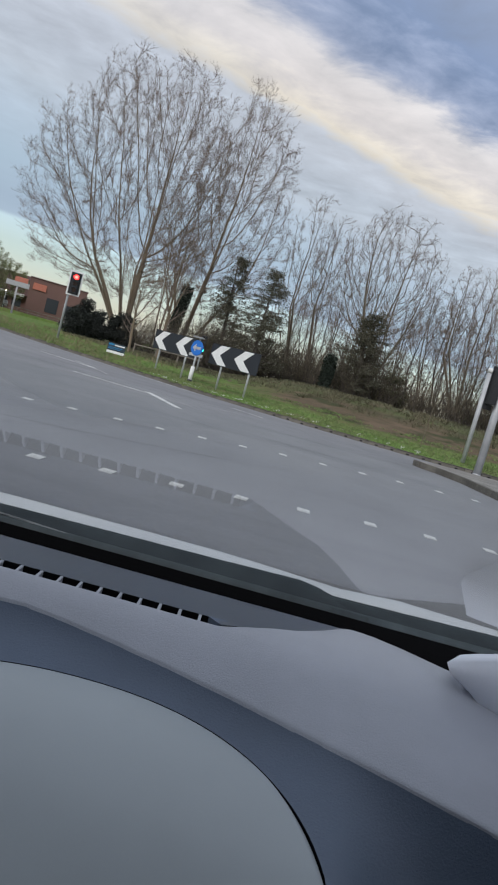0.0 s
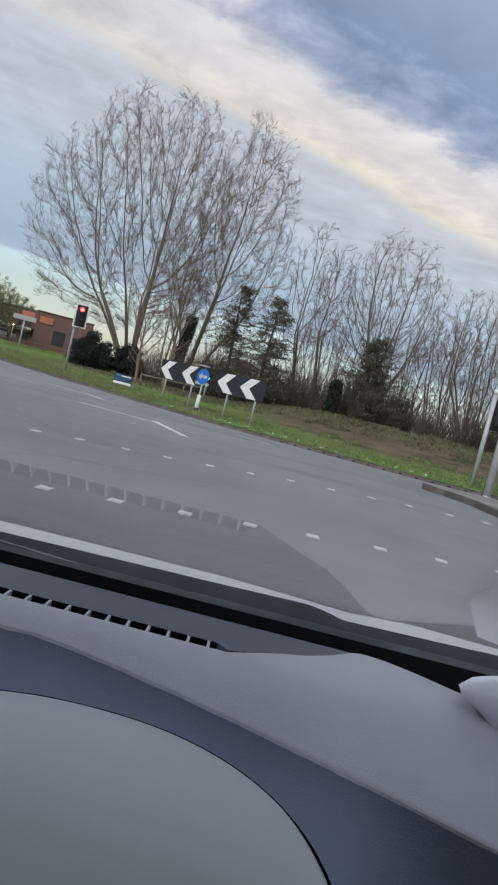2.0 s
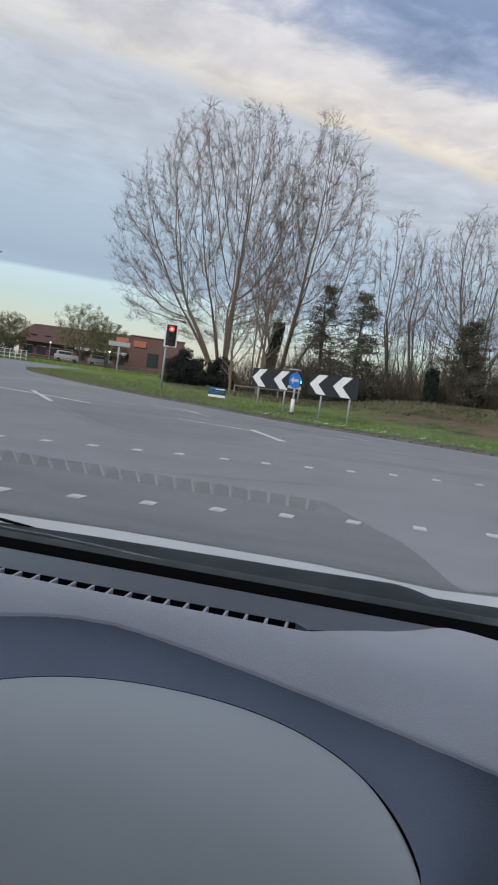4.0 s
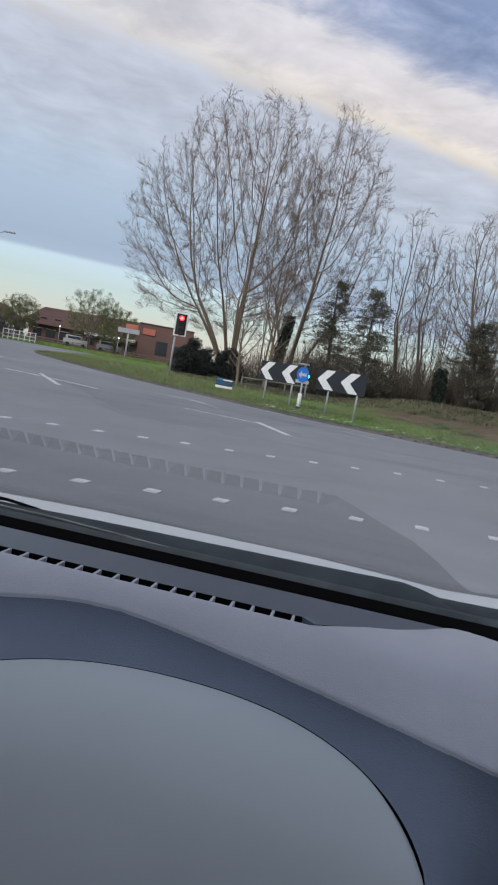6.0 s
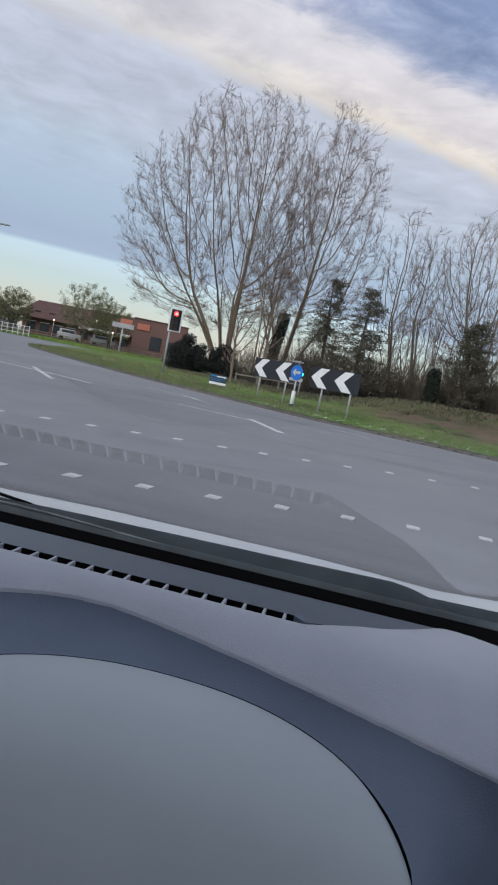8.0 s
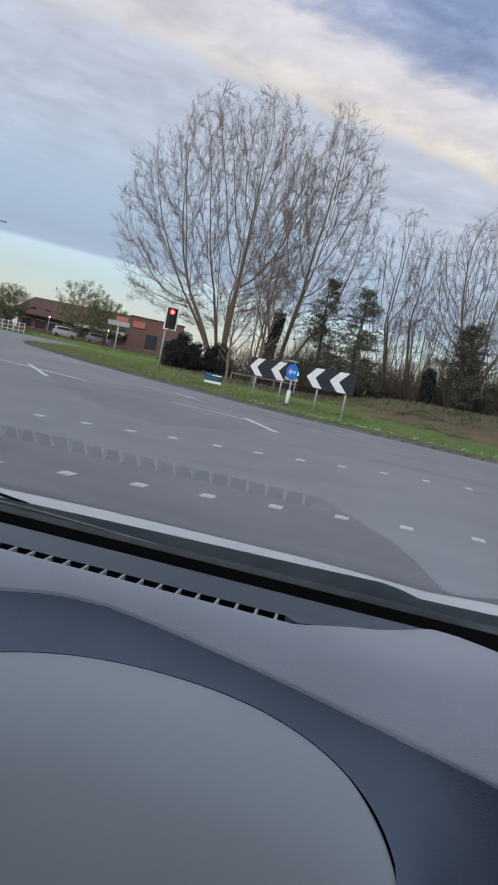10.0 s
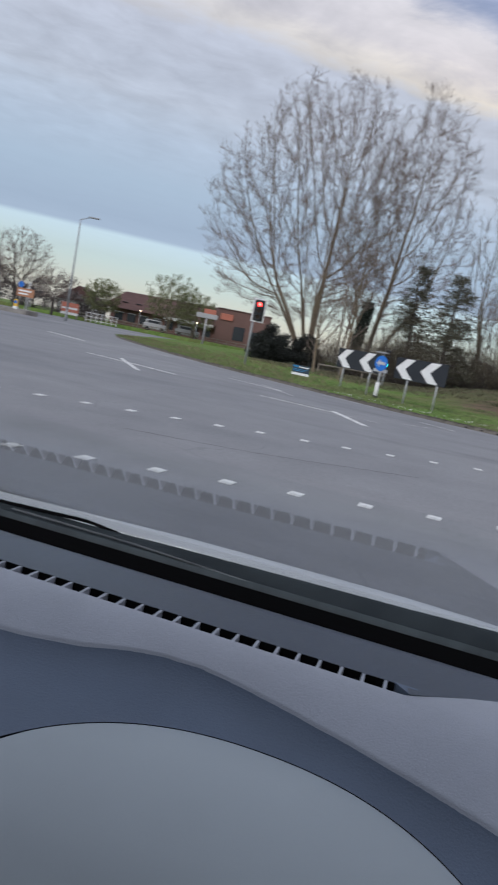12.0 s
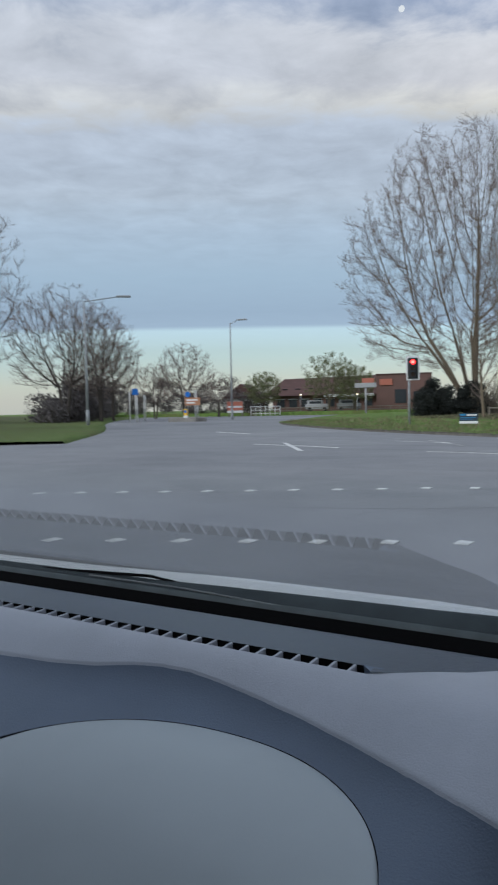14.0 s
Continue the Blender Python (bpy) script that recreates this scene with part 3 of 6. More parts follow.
def tubes(lines, sides):
    """Tapered tubes along polylines: rows of (points, radii)."""
    V, F, n0 = [], [], 0
    ang = np.arange(sides) * 2 * math.pi / sides
    ca, sa = np.cos(ang)[None, :, None], np.sin(ang)[None, :, None]
    for pts, rad in lines:
        d = np.gradient(pts, axis=0)
        d /= np.linalg.norm(d, axis=1)[:, None] + 1e-9
        ref = np.where(np.abs(d[:, 2:]) > 0.9, np.array([[1.0, 0, 0]]), np.array([[0, 0, 1.0]]))
        a = np.cross(d, ref)
        a /= np.linalg.norm(a, axis=1)[:, None] + 1e-9
        b = np.cross(d, a)
        ring = pts[:, None, :] + rad[:, None, None] * (ca * a[:, None, :] + sa * b[:, None, :])
        m = len(pts)
        V.append(ring.reshape(-1, 3))
        i = np.arange(m - 1)[:, None] * sides
        j = np.arange(sides)[None, :]
        k = (j + 1) % sides
        q = np.stack([i + j, i + k, i + sides + k, i + sides + j], -1).reshape(-1, 4)
        F.append(q + n0)
        n0 += m * sides
    return np.concatenate(V), np.concatenate(F)


class Wood:
    """Grows one bare tree as polylines, level by level, inside a rounded crown outline."""

    def __init__(self, seed, crown=None):
        self.r = np.random.default_rng(seed)
        self.levels = {}
        self.crown = crown

    def inside(self, p):
        if self.crown is None:
            return True
        c, r = self.crown
        q = np.abs((p - c) / r)
        if p[2] < c[2]:
            q[2] *= 0.8
        return (q**2.3).sum() < 1.0

    def branch(self, start, way, length, radius, level, up, wiggle, segments, tip=0.25):
        pts, d = [np.array(start, float)], np.array(way, float)
        d /= np.linalg.norm(d)
        step = length / segments
        slack = self.r.uniform(0, 1)
        kick = self.r.normal(0, wiggle / math.sqrt(segments), (segments, 3))
        kick[:, 2] += up / segments
        for k in kick:
            d = d + k
            d /= math.sqrt(d @ d)
            p = pts[-1] + d * step
            if len(pts) > 1 and slack < 0.93 and not self.inside(p):
                break
            pts.append(p)
        pts = np.array(pts)
        rad = radius * (1 - (1 - tip) * np.linspace(0, 1, len(pts)))
        self.levels.setdefault(level, []).append((pts, rad))
        return pts, rad

    def children(self, parents, level, count, lo, angle, ratio, up, wiggle, segments, thin=0.55, floor=0.006, tip=0.3, short=0.55):
        made = []
        for pts, rad in parents:
            total = np.linalg.norm(np.diff(pts, axis=0), axis=1).sum()
            n = max(1, int(round(count * self.r.uniform(0.75, 1.25))))
            for t in lo + (1 - lo) * (np.arange(n) + self.r.uniform(0, 1, n)) / n:
                f = t * (len(pts) - 1)
                i = min(int(f), len(pts) - 2)
                p = pts[i] + (pts[i + 1] - pts[i]) * (f - i)
                d = pts[i + 1] - pts[i]
                d = d / np.linalg.norm(d)
                side = np.cross(d, self.r.normal(0, 1, 3))
                side /= np.linalg.norm(side) + 1e-9
                a_ = math.radians(angle * self.r.uniform(0.7, 1.3))
                w = d * math.cos(a_) + side * math.sin(a_)
                if w[2] < -0.1:
                    w[2] *= -0.4
                ln = total * ratio * (1 - short * t) * self.r.uniform(0.7, 1.25)
                r0 = max(floor, (rad[i] + (rad[i + 1] - rad[i]) * (f - i)) * thin)
                made.append(self.branch(p, w, ln, r0, level, up, wiggle, segments, tip))
        return made

    def sprout(self, parents, every, lo, angle, length, up, wiggle, thin, floor, points=3, taper=0.4, keep_in=True):
        """Many small branches at once, one for every so many metres of parent; parents are a list of lines or stacked arrays."""
        rng = self.r
        if isinstance(parents, list):
            k = 9
            P, R = [], []
            for pts, rad in parents:
                t = np.linspace(0, len(pts) - 1, k)
                P.append(np.stack([np.interp(t, np.arange(len(pts)), pts[:, c]) for c in range(3)], 1))
                R.append(np.interp(t, np.arange(len(pts)), rad))
            P, R = np.array(P), np.array(R)
        else:
            P, R = parents
        n, k = R.shape
        total = np.linalg.norm(np.diff(P, axis=1), axis=2).sum(1)
        many = max(1, int(total.sum() * (1 - lo) / every))
        which = np.searchsorted(np.cumsum(total) / total.sum(), (np.arange(many) + rng.uniform(0, 1, many)) / many).clip(0, n - 1)
        t = lo + (1 - lo) * rng.uniform(0, 1, many)
        f = t * (k - 1)
        i = np.minimum(f.astype(int), k - 2)
        fr = (f - i)[:, None]
        a0, a1 = P[which, i], P[which, i + 1]
        p = a0 + (a1 - a0) * fr
        d = a1 - a0
        d /= np.linalg.norm(d, axis=1)[:, None] + 1e-9
        side = np.cross(d, rng.normal(0, 1, d.shape))
        side /= np.linalg.norm(side, axis=1)[:, None] + 1e-9
        an = np.radians(angle * rng.uniform(0.6, 1.4, many))[:, None]
        w = d * np.cos(an) + side * np.sin(an)
        w[:, 2] = np.where(w[:, 2] < -0.1, -0.4 * w[:, 2], w[:, 2])
        ln = length * (1 - taper * t) * rng.uniform(0.55, 1.35, many)
        r0 = np.maximum(floor, np.minimum((R[which, i] + (R[which, i + 1] - R[which, i]) * (f - i)) * thin, floor * 2.2))
        if self.crown is not None and keep_in:
            c, rr = self.crown
            for _ in range(4):
                tip = p + (w + np.array([0, 0, up * 0.5])) * ln[:, None]
                q = np.abs((tip - c) / (rr * 1.02))
                out = (q**2.3).sum(1) > 1.0
                ln = np.where(out, ln * 0.72, ln)
        pts = [p]
        for s_ in range(points - 1):
            w = w + rng.normal(0, wiggle, w.shape)
            w[:, 2] += up / (points - 1)
            w /= np.linalg.norm(w, axis=1)[:, None]
            pts.append(pts[-1] + w * (ln / (points - 1))[:, None])
        return np.stack(pts, 1), r0[:, None] * np.linspace(1, 0.5, points)[None, :]


def sticks(P, R, sides=3):
    """Thin tubes for stacks of short polylines, all at once."""
    n, k, _ = P.shape
    d = np.gradient(P, axis=1)
    d /= np.linalg.norm(d, axis=2)[:, :, None] + 1e-9
    ref = np.where(np.abs(d[:, :, 2:]) > 0.9, np.array([1.0, 0, 0]), np.array([0, 0, 1.0]))
    a = np.cross(d, ref)
    a /= np.linalg.norm(a, axis=2)[:, :, None] + 1e-9
    b = np.cross(d, a)
    ang = np.arange(sides) * 2 * math.pi / sides
    ring = P[:, :, None, :] + R[:, :, None, None] * (np.cos(ang)[None, None, :, None] * a[:, :, None, :] + np.sin(ang)[None, None, :, None] * b[:, :, None, :])
    i = (np.arange(n) * k * sides)[:, None, None] + (np.arange(k - 1) * sides)[None, :, None]
    j = np.arange(sides)[None, None, :]
    m = (j + 1) % sides
    q = np.stack([i + j, i + m, i + sides + m, i + sides + j], -1).reshape(-1, 4)
    return ring.reshape(-1, 3), q


def merged(pieces):
    V, F, n0 = [], [], 0
    for v, f in pieces:
        V.append(v)
        F.append(f + n0)
        n0 += len(v)
    return np.concatenate(V), np.concatenate(F)


def quick_mesh(name, v, f, mat):
    """A mesh of quads straight from arrays."""
    me = bpy.data.meshes.new(name)
    me.vertices.add(len(v))
    me.vertices.foreach_set("co", np.ascontiguousarray(v, dtype=np.float32).ravel())
    me.loops.add(4 * len(f))
    me.loops.foreach_set("vertex_index", np.ascontiguousarray(f, dtype=np.int32).ravel())
    me.polygons.add(len(f))
    me.polygons.foreach_set("loop_start", np.arange(0, 4 * len(f), 4, dtype=np.int32))
    me.materials.append(mat)
    me.update(calc_edges=True)
    return me


def tree_parts(thing, wood, sides, bark, twig, shoots):
    v, f = tubes([l for lv in sorted(wood.levels) for l in wood.levels[lv]], sides)
    me = quick_mesh("trunk", v, f, bark)
    me.polygons.foreach_set("use_smooth", [True] * len(me.polygons))
    part("trunk", me, bark, thing)
    v, f = merged([sticks(*s_) for s_ in shoots])
    part("crown", quick_mesh("crown", v, f, twig), twig, thing, "haze of fine bare branches and twigs")


def leaf_cloud(rng, centres, radius, count, size, flat=1.0):
    """Many small leaf-like quads scattered in balls round the centres."""
    c = np.asarray(centres)[rng.integers(0, len(centres), count)]
    o = rng.normal(0, 1, (count, 3))
    o /= np.linalg.norm(o, axis=1)[:, None]
    o *= (rng.uniform(0, 1, count) ** 0.5)[:, None] * np.asarray(radius) * np.array([1, 1, flat])
    p = c + o
    a = rng.normal(0, 1, (count, 3))
    a /= np.linalg.norm(a, axis=1)[:, None]
    b = np.cross(a, rng.normal(0, 1, (count, 3)))
    b /= np.linalg.norm(b, axis=1)[:, None]
    s = size * rng.uniform(0.6, 1.4, count)[:, None]
    v = np.stack([p - a * s, p - b * s * 0.45, p + a * s, p + b * s * 0.45], 1).reshape(-1, 3)
    f = np.arange(4 * count).reshape(-1, 4)
    return v, f


def tall_tree(name, at, seed, height, stems, spread, label, bark, twig, limbs=9, twigs=0.7, fine=0.45, base_r=0.28, lean=(0, 0), group="tall trees on the island", first=0.10, crown=None, last=0, floor=0.008):
    """A bare multi-stemmed tree whose limbs sweep outwards and then straight up, ending in a haze of twigs."""
    w = Wood(seed, crown)
    top = []
    for s_ in range(stems):
        az = 2 * math.pi * (s_ + w.r.uniform(0, 0.6)) / stems
        out = spread * w.r.uniform(0.35, 1.0) if stems > 1 else 0.06
        d = np.array([math.cos(az) * out + lean[0], math.sin(az) * out + lean[1], 1.0])
        h = height * w.r.uniform(0.90, 1.05)
        p0 = np.array([math.cos(az) * base_r * 0.8, math.sin(az) * base_r * 0.8, -0.3]) * (1 if stems > 1 else 0.0) + np.array([0, 0, -0.3 if stems == 1 else 0])
        top.append(w.branch(p0, d, h, base_r * w.r.uniform(0.55, 0.9), 0, 0.45, 0.09, 14, 0.10))
    l1 = w.children(top, 1, limbs, first, 38, 0.42, 0.62, 0.12, 8, 0.42, 0.022, 0.2, 0.5)
    k_ = height / 25.0
    s2 = w.sprout(l1 + top, twigs, 0.10, 42, 3.6 * k_**0.7, 0.45, 0.11, 0.36, floor * 1.5, 5, 0.40)
    s3 = w.sprout(s2, fine, 0.10, 42, 1.6 * k_**0.5, 0.30, 0.14, 0.6, floor, 3)
    shoots = [s2, s3]
    if last:
        shoots.append(w.sprout(s3, last, 0.1, 34, 0.75, 0.35, 0.15, 0.7, floor * 0.75, 2, 0.3, False))
    thing = group_thing(name, label, "tree", at, 0, group)
    tree_parts(thing, w, 5, bark, twig, shoots)
    return thing


def round_tree(name, at, seed, height, label, bark, twig, trunk_h=0.28, limbs=7, spread=50, second=0.5, third=0.4, fine=0, base_r=0.22, group="", wide=0.36, tips=None):
    """A bare broad tree: a short trunk, spreading limbs that fork twice, and a rounded outline."""
    w = Wood(seed, (np.array([0, 0, height * 0.58]), np.array([height * wide, height * wide, height * 0.44])))
    tr = [w.branch((0, 0, -0.3), (w.r.normal(0, 0.05), w.r.normal(0, 0.05), 1), height * (trunk_h + 0.35), base_r, 0, 0.1, 0.06, 7, 0.35)]
    l1 = w.children(tr, 1, limbs, 0.40, spread, 1.05, 0.5, 0.16, 8, 0.55, 0.03, 0.25, 0.15)
    s2 = w.sprout(l1 + tr, second, 0.15, 44, height * 0.17, 0.30, 0.16, 0.45, 0.016, 5)
    s3 = w.sprout(s2, third, 0.10, 40, height * 0.075, 0.22, 0.18, 0.55, 0.010, 3)
    shoots = [s2, s3]
    if fine:
        shoots.append(w.sprout(s3, fine, 0.1, 38, height * 0.04, 0.2, 0.18, 0.7, 0.008, 2, 0.3, False))
    thing = group_thing(name, label, "tree", at, 0, group)
    tree_parts(thing, w, 5, bark, twig, shoots)
    if tips is not None:
        tips.append(shoots[-1][0][:, -1])
    return thing


def ground_at(x, y):
    return float(island_height(np.array([x]), np.array([y]))[0])


def on_island(x, y):
    return (x, y, ground_at(x, y) - 0.05)


BIG = "tall bare multi-stemmed poplar with upswept brown limbs"


def grown(rng, goals, nodes, parents, step, reach, done, rise=0.22, keep=0.55, rounds=140):
    """Lets a skeleton of nodes grow towards goal points in a crown until each goal has been reached."""
    pos, par = [np.array(n, float) for n in nodes], list(parents)
    way = [np.array([0, 0, 1.0]) if q < 0 else (pos[i] - pos[q]) / (np.linalg.norm(pos[i] - pos[q]) + 1e-9) for i, q in enumerate(par)]
    best = np.full(len(goals), 1e9)
    own = np.zeros(len(goals), int)
    twins = [[] for _ in pos]
    fresh = list(range(len(pos)))
    for _ in range(rounds):
        if not len(goals) or not fresh:
            break
        new_p = np.array([pos[i] for i in fresh])
        d = np.sqrt(((goals[:, None] - new_p[None]) ** 2).sum(2))
        near = d.argmin(1)
        dist = d[np.arange(len(goals)), near]
        better = dist < best
        best = np.where(better, dist, best)
        own = np.where(better, np.array(fresh)[near], own)
        left = best > done
        goals, best, own = goals[left], best[left], own[left]
        active = best < reach
        fresh = []
        lost = np.zeros(len(goals), bool)
        for i in np.unique(own[active]):
            mine = active & (own == i)
            pull = goals[mine] - pos[i]
            pull = (pull / np.linalg.norm(pull, axis=1)[:, None]).mean(0)
            w = pull + way[i] * keep + np.array([0, 0, rise]) + rng.normal(0, 0.05, 3)
            w /= np.linalg.norm(w) + 1e-9
            q = pos[i] + w * step
            if len(twins[i]) > 2 or any(((q - pos[j]) ** 2).sum() < (0.5 * step) ** 2 for j in twins[i]):
                lost |= mine
                continue
            twins[i].append(len(pos))
            twins.append([])
            pos.append(q)
            par.append(int(i))
            way.append(w)
            fresh.append(len(pos) - 1)
        if lost.any():
            goals, best, own = goals[~lost], best[~lost], own[~lost]
    return np.array(pos), np.array(par)


def fan_tree(name, at, seed, crown, stems, tips, label, bark, twig, base_r, group="", thick=0.0072, twigs=0.46, fine=0.50, twig_len=1.0,
             floor=0.0055, low=-0.75, spread=0.6, out=None, rise=0.22, lift=0.22, power=0.52, narrow=0.0):
    """A bare tree: stems from one foot whose limbs fork and fan out evenly until they fill a rounded crown."""
    w = Wood(seed)
    rng = w.r
    c, r = np.array(crown[0], float), np.array(crown[1], float)
    o = rng.uniform(-1, 1, (tips * 5, 3))
    lump = 1 + 0.06 * np.sin(o[:, 0] * 7 + seed) * np.sin(o[:, 2] * 6 + 2 * seed) + 0.04 * np.sin(o[:, 0] * 17 + o[:, 1] * 5)
    o = o[((np.abs(o) ** 2.3).sum(1) < lump ** 2.3 * 0.93) & (o[:, 2] > low)][:tips]
    o[:, 0] = o[:, 0] * (1 - narrow * smooth01(o[:, 2] * 0.8 + 0.3)) + 0.4 * narrow * smooth01(o[:, 2] + 0.3)
    goals = c + r * o
    goals = goals[goals[:, 2] > 0.6]
    gap = (4.2 * r.prod() / max(len(goals), 1)) ** (1 / 3)
    step = 0.42 * gap
    foot = max(0.4, (c[2] - r[2]) + lift * 2 * r[2])
    nodes, parents = [np.array([0, 0, -0.3])], [-1]
    for k in range(stems):
        az = 2 * math.pi * (k + rng.uniform(-0.3, 0.3)) / stems
        lean = rng.uniform(0.4, 1.0) * (spread if stems > 1 else 0.05)
        end = np.array([math.cos(az) * lean * foot * 0.75 + c[0] * 0.4, math.sin(az) * lean * foot * 0.6 + c[1] * 0.4, foot * rng.uniform(0.8, 1.15)])
        n = max(3, int(np.linalg.norm(end) / step))
        last = 0
        for t in np.linspace(0, 1, n + 1)[1:]:
            p = np.array([end[0] * t ** 1.3, end[1] * t ** 1.3, -0.3 + (end[2] + 0.3) * t]) + np.array([math.cos(az), math.sin(az), 0]) * base_r * 0.6 * (1 - t) * (stems > 1)
            nodes.append(p)
            parents.append(last)
            last = len(nodes) - 1
    pos, par = grown(rng, goals, nodes, parents, step, gap * 5 + 0.35 * r.max(), gap * 0.62, rise)
    # limbs thicken towards the foot with the number of ends that they carry
    n = len(pos)
    kids = [[] for _ in range(n)]
    for i in range(1, n):
        kids[par[i]].append(i)
    load = np.zeros(n)
    for i in range(n - 1, -1, -1):
        load[i] = max(1.0, sum(load[j] for j in kids[i]))
    rad = np.maximum(thick * load ** power, floor * 1.3)
    lines, starts = [], [(0, j) for j in kids[0]]
    while starts:
        i, j = starts.pop()
        chain = [i, j]
        while kids[chain[-1]]:
            order = sorted(kids[chain[-1]], key=lambda q: -load[q])
            starts += [(chain[-1], q) for q in order[1:]]
            chain.append(order[0])
        rr = rad[chain].copy()
        rr[0] = rr[1]
        lines.append((pos[chain], rr))
    w.levels[0] = lines
    w.crown = (c, r * 1.05)
    thin = []
    for pts, rr in lines:
        k = int((rr > floor * 5).sum())
        if len(pts) - k >= 2:
            thin.append((pts[k:], rr[k:]))
    s2 = w.sprout(thin, twigs, 0.05, 34, twig_len * 0.95, 0.18, 0.07, 0.6, floor * 1.2, 3, 0.25)
    s3 = w.sprout(s2, twigs * 0.75, 0.10, 36, twig_len * 0.50, 0.16, 0.08, 0.6, floor, 2, 0.3)
    shoots = [s2, s3]
    if fine:
        shoots.append(w.sprout(s3, fine, 0.1, 34, twig_len * 0.30, 0.25, 0.08, 0.75, floor * 0.85, 2, 0.3))
    thing = group_thing(name, label, "tree", at, 0, group)
    tree_parts(thing, w, 4, bark, twig, shoots)
    if out is not None:
        out.append(np.concatenate([s_[0][:, -1] for s_ in shoots]))
    return thing


def crown_at(c, r, at):
    return (np.array(c, float) - np.array(at), r)


for (x, y), sd, st, n_, th_, cc, cr in (((-13.4, 61.0), 11, 7, 3500, 0.0074, (-15.5, 60.5, 13.8), (10.0, 7.0, 11.2)), ((-8.4, 62.0), 14, 5, 2100, 0.0074, (-6.9, 61.8, 14.2), (5.9, 5.5, 10.9))):
    p_ = on_island(x, y)
    fan_tree("tree", p_, sd, crown_at(cc, cr, p_), st, n_, BIG, M_BARK_PALE, M_TWIG, 0.5, "tall trees on the island", thick=th_, low=-0.92, twigs=0.225, fine=0.30, twig_len=0.9, floor=0.0058, rise=0.36, power=0.59, narrow=0.24)
p_ = on_island(-10.0, 58.6)
tall_tree("tree", p_, 13, 16.0, 2, 0.14, "slim bare tree with a pale leaning trunk", M_BARK_PALE, M_TWIG, 8, 0.8, 0.6, 0.17, (0.06, 0), "tall trees on the island", 0.35)

WOODL = "slender bare tree of the wood on the bank"
for x, y, cx_, cz_, rx_, rz_, st, n_, sd in ((1.5, 60, 0.7, 10.8, 2.3, 6.4, 4, 130, 21), (3.4, 61.5, 2.8, 10.5, 1.9, 6.2, 3, 110, 22), (8.1, 60, 7.7, 10.6, 4.9, 7.2, 8, 460, 25), (13.6, 62, 12.8, 8.4, 2.4, 5.0, 3, 100, 27),
                                             (16.4, 60, 15.4, 9.6, 2.9, 5.4, 5, 220, 28), (19.6, 58, 19.0, 9.6, 2.9, 5.6, 4, 190, 29), (23.5, 58, 23.2, 9.6, 3.0, 5.8, 4, 120, 31), (27.5, 57, 27.2, 9.6, 3.0, 5.8, 4, 80, 32)):
    p_ = on_island(x, y)
    fan_tree("tree", p_, sd, crown_at((cx_, y, cz_), (rx_, min(rx_, 4.0), rz_), p_), st, n_ * 4, WOODL, M_BARK, M_TWIG, 0.42, "bare trees of the wood", thick=0.0085, twigs=0.24, fine=0.5, twig_len=0.75, low=-0.9, floor=0.0060, rise=0.34, power=0.58)

for x, y, h, n_, sd in ((3.2, 67, 11, 70, 201), (6.6, 69, 12, 80, 202), (10.4, 68, 11, 80, 203), (13.2, 66, 11.5, 80, 204), (15.4, 64, 12, 110, 205), (18.0, 63, 12.5, 110, 206), (21.2, 63, 12.5, 100, 207)):
    p_ = on_island(x, y)
    fan_tree("tree", p_, sd, ((0, 0, h * 0.55), (2.3, 2.3, h * 0.45)), 4, n_ * 4, WOODL, M_BARK_DARK, M_TWIG, 0.3, "bare trees of the wood", thick=0.0090, twigs=0.28, fine=0, twig_len=0.8, low=-0.9, rise=0.34, power=0.58)

# thin upright poles of trees further into the wood
for i in range(26):
    r_ = random.Random(300 + i)
    x, y = -1.5 + i * 0.98 + r_.uniform(-0.5, 0.5), r_.uniform(66, 80)
    tall_tree("tree", on_island(x, y), 100 + i, r_.uniform(9, 13), 1, 0.1, "thin bare sapling pole within the wood", M_BARK_DARK, M_TWIG, 9, 0.9, 0.6, 0.10, (r_.uniform(-0.05, 0.05), 0), "bare trees of the wood", 0.2)

# small forked tree before the big ones, and a bank sapling
round_tree("tree", on_island(-9.0, 44.5), 41, 6.6, "small bare forked tree with a pale trunk", M_BARK_PALE, M_TWIG, 0.3, 5, 40, 0.22, 0.2, 0, 0.11)
round_tree("tree", on_island(-7.4, 46.0), 42, 9.5, "small bare upright tree with a pale trunk", M_BARK_PALE, M_TWIG, 0.35, 6, 30, 0.3, 0.25, 0, 0.12)
fan_tree("tree", on_island(5.9, 24.6), 43, ((0.1, 0, 1.9), (0.8, 0.7, 1.1)), 1, 26, "thin bare sapling on the grass bank", M_BARK, M_TWIG, 0.05, "", thick=0.0060, twigs=0.35, fine=0.6, twig_len=0.3, floor=0.003)


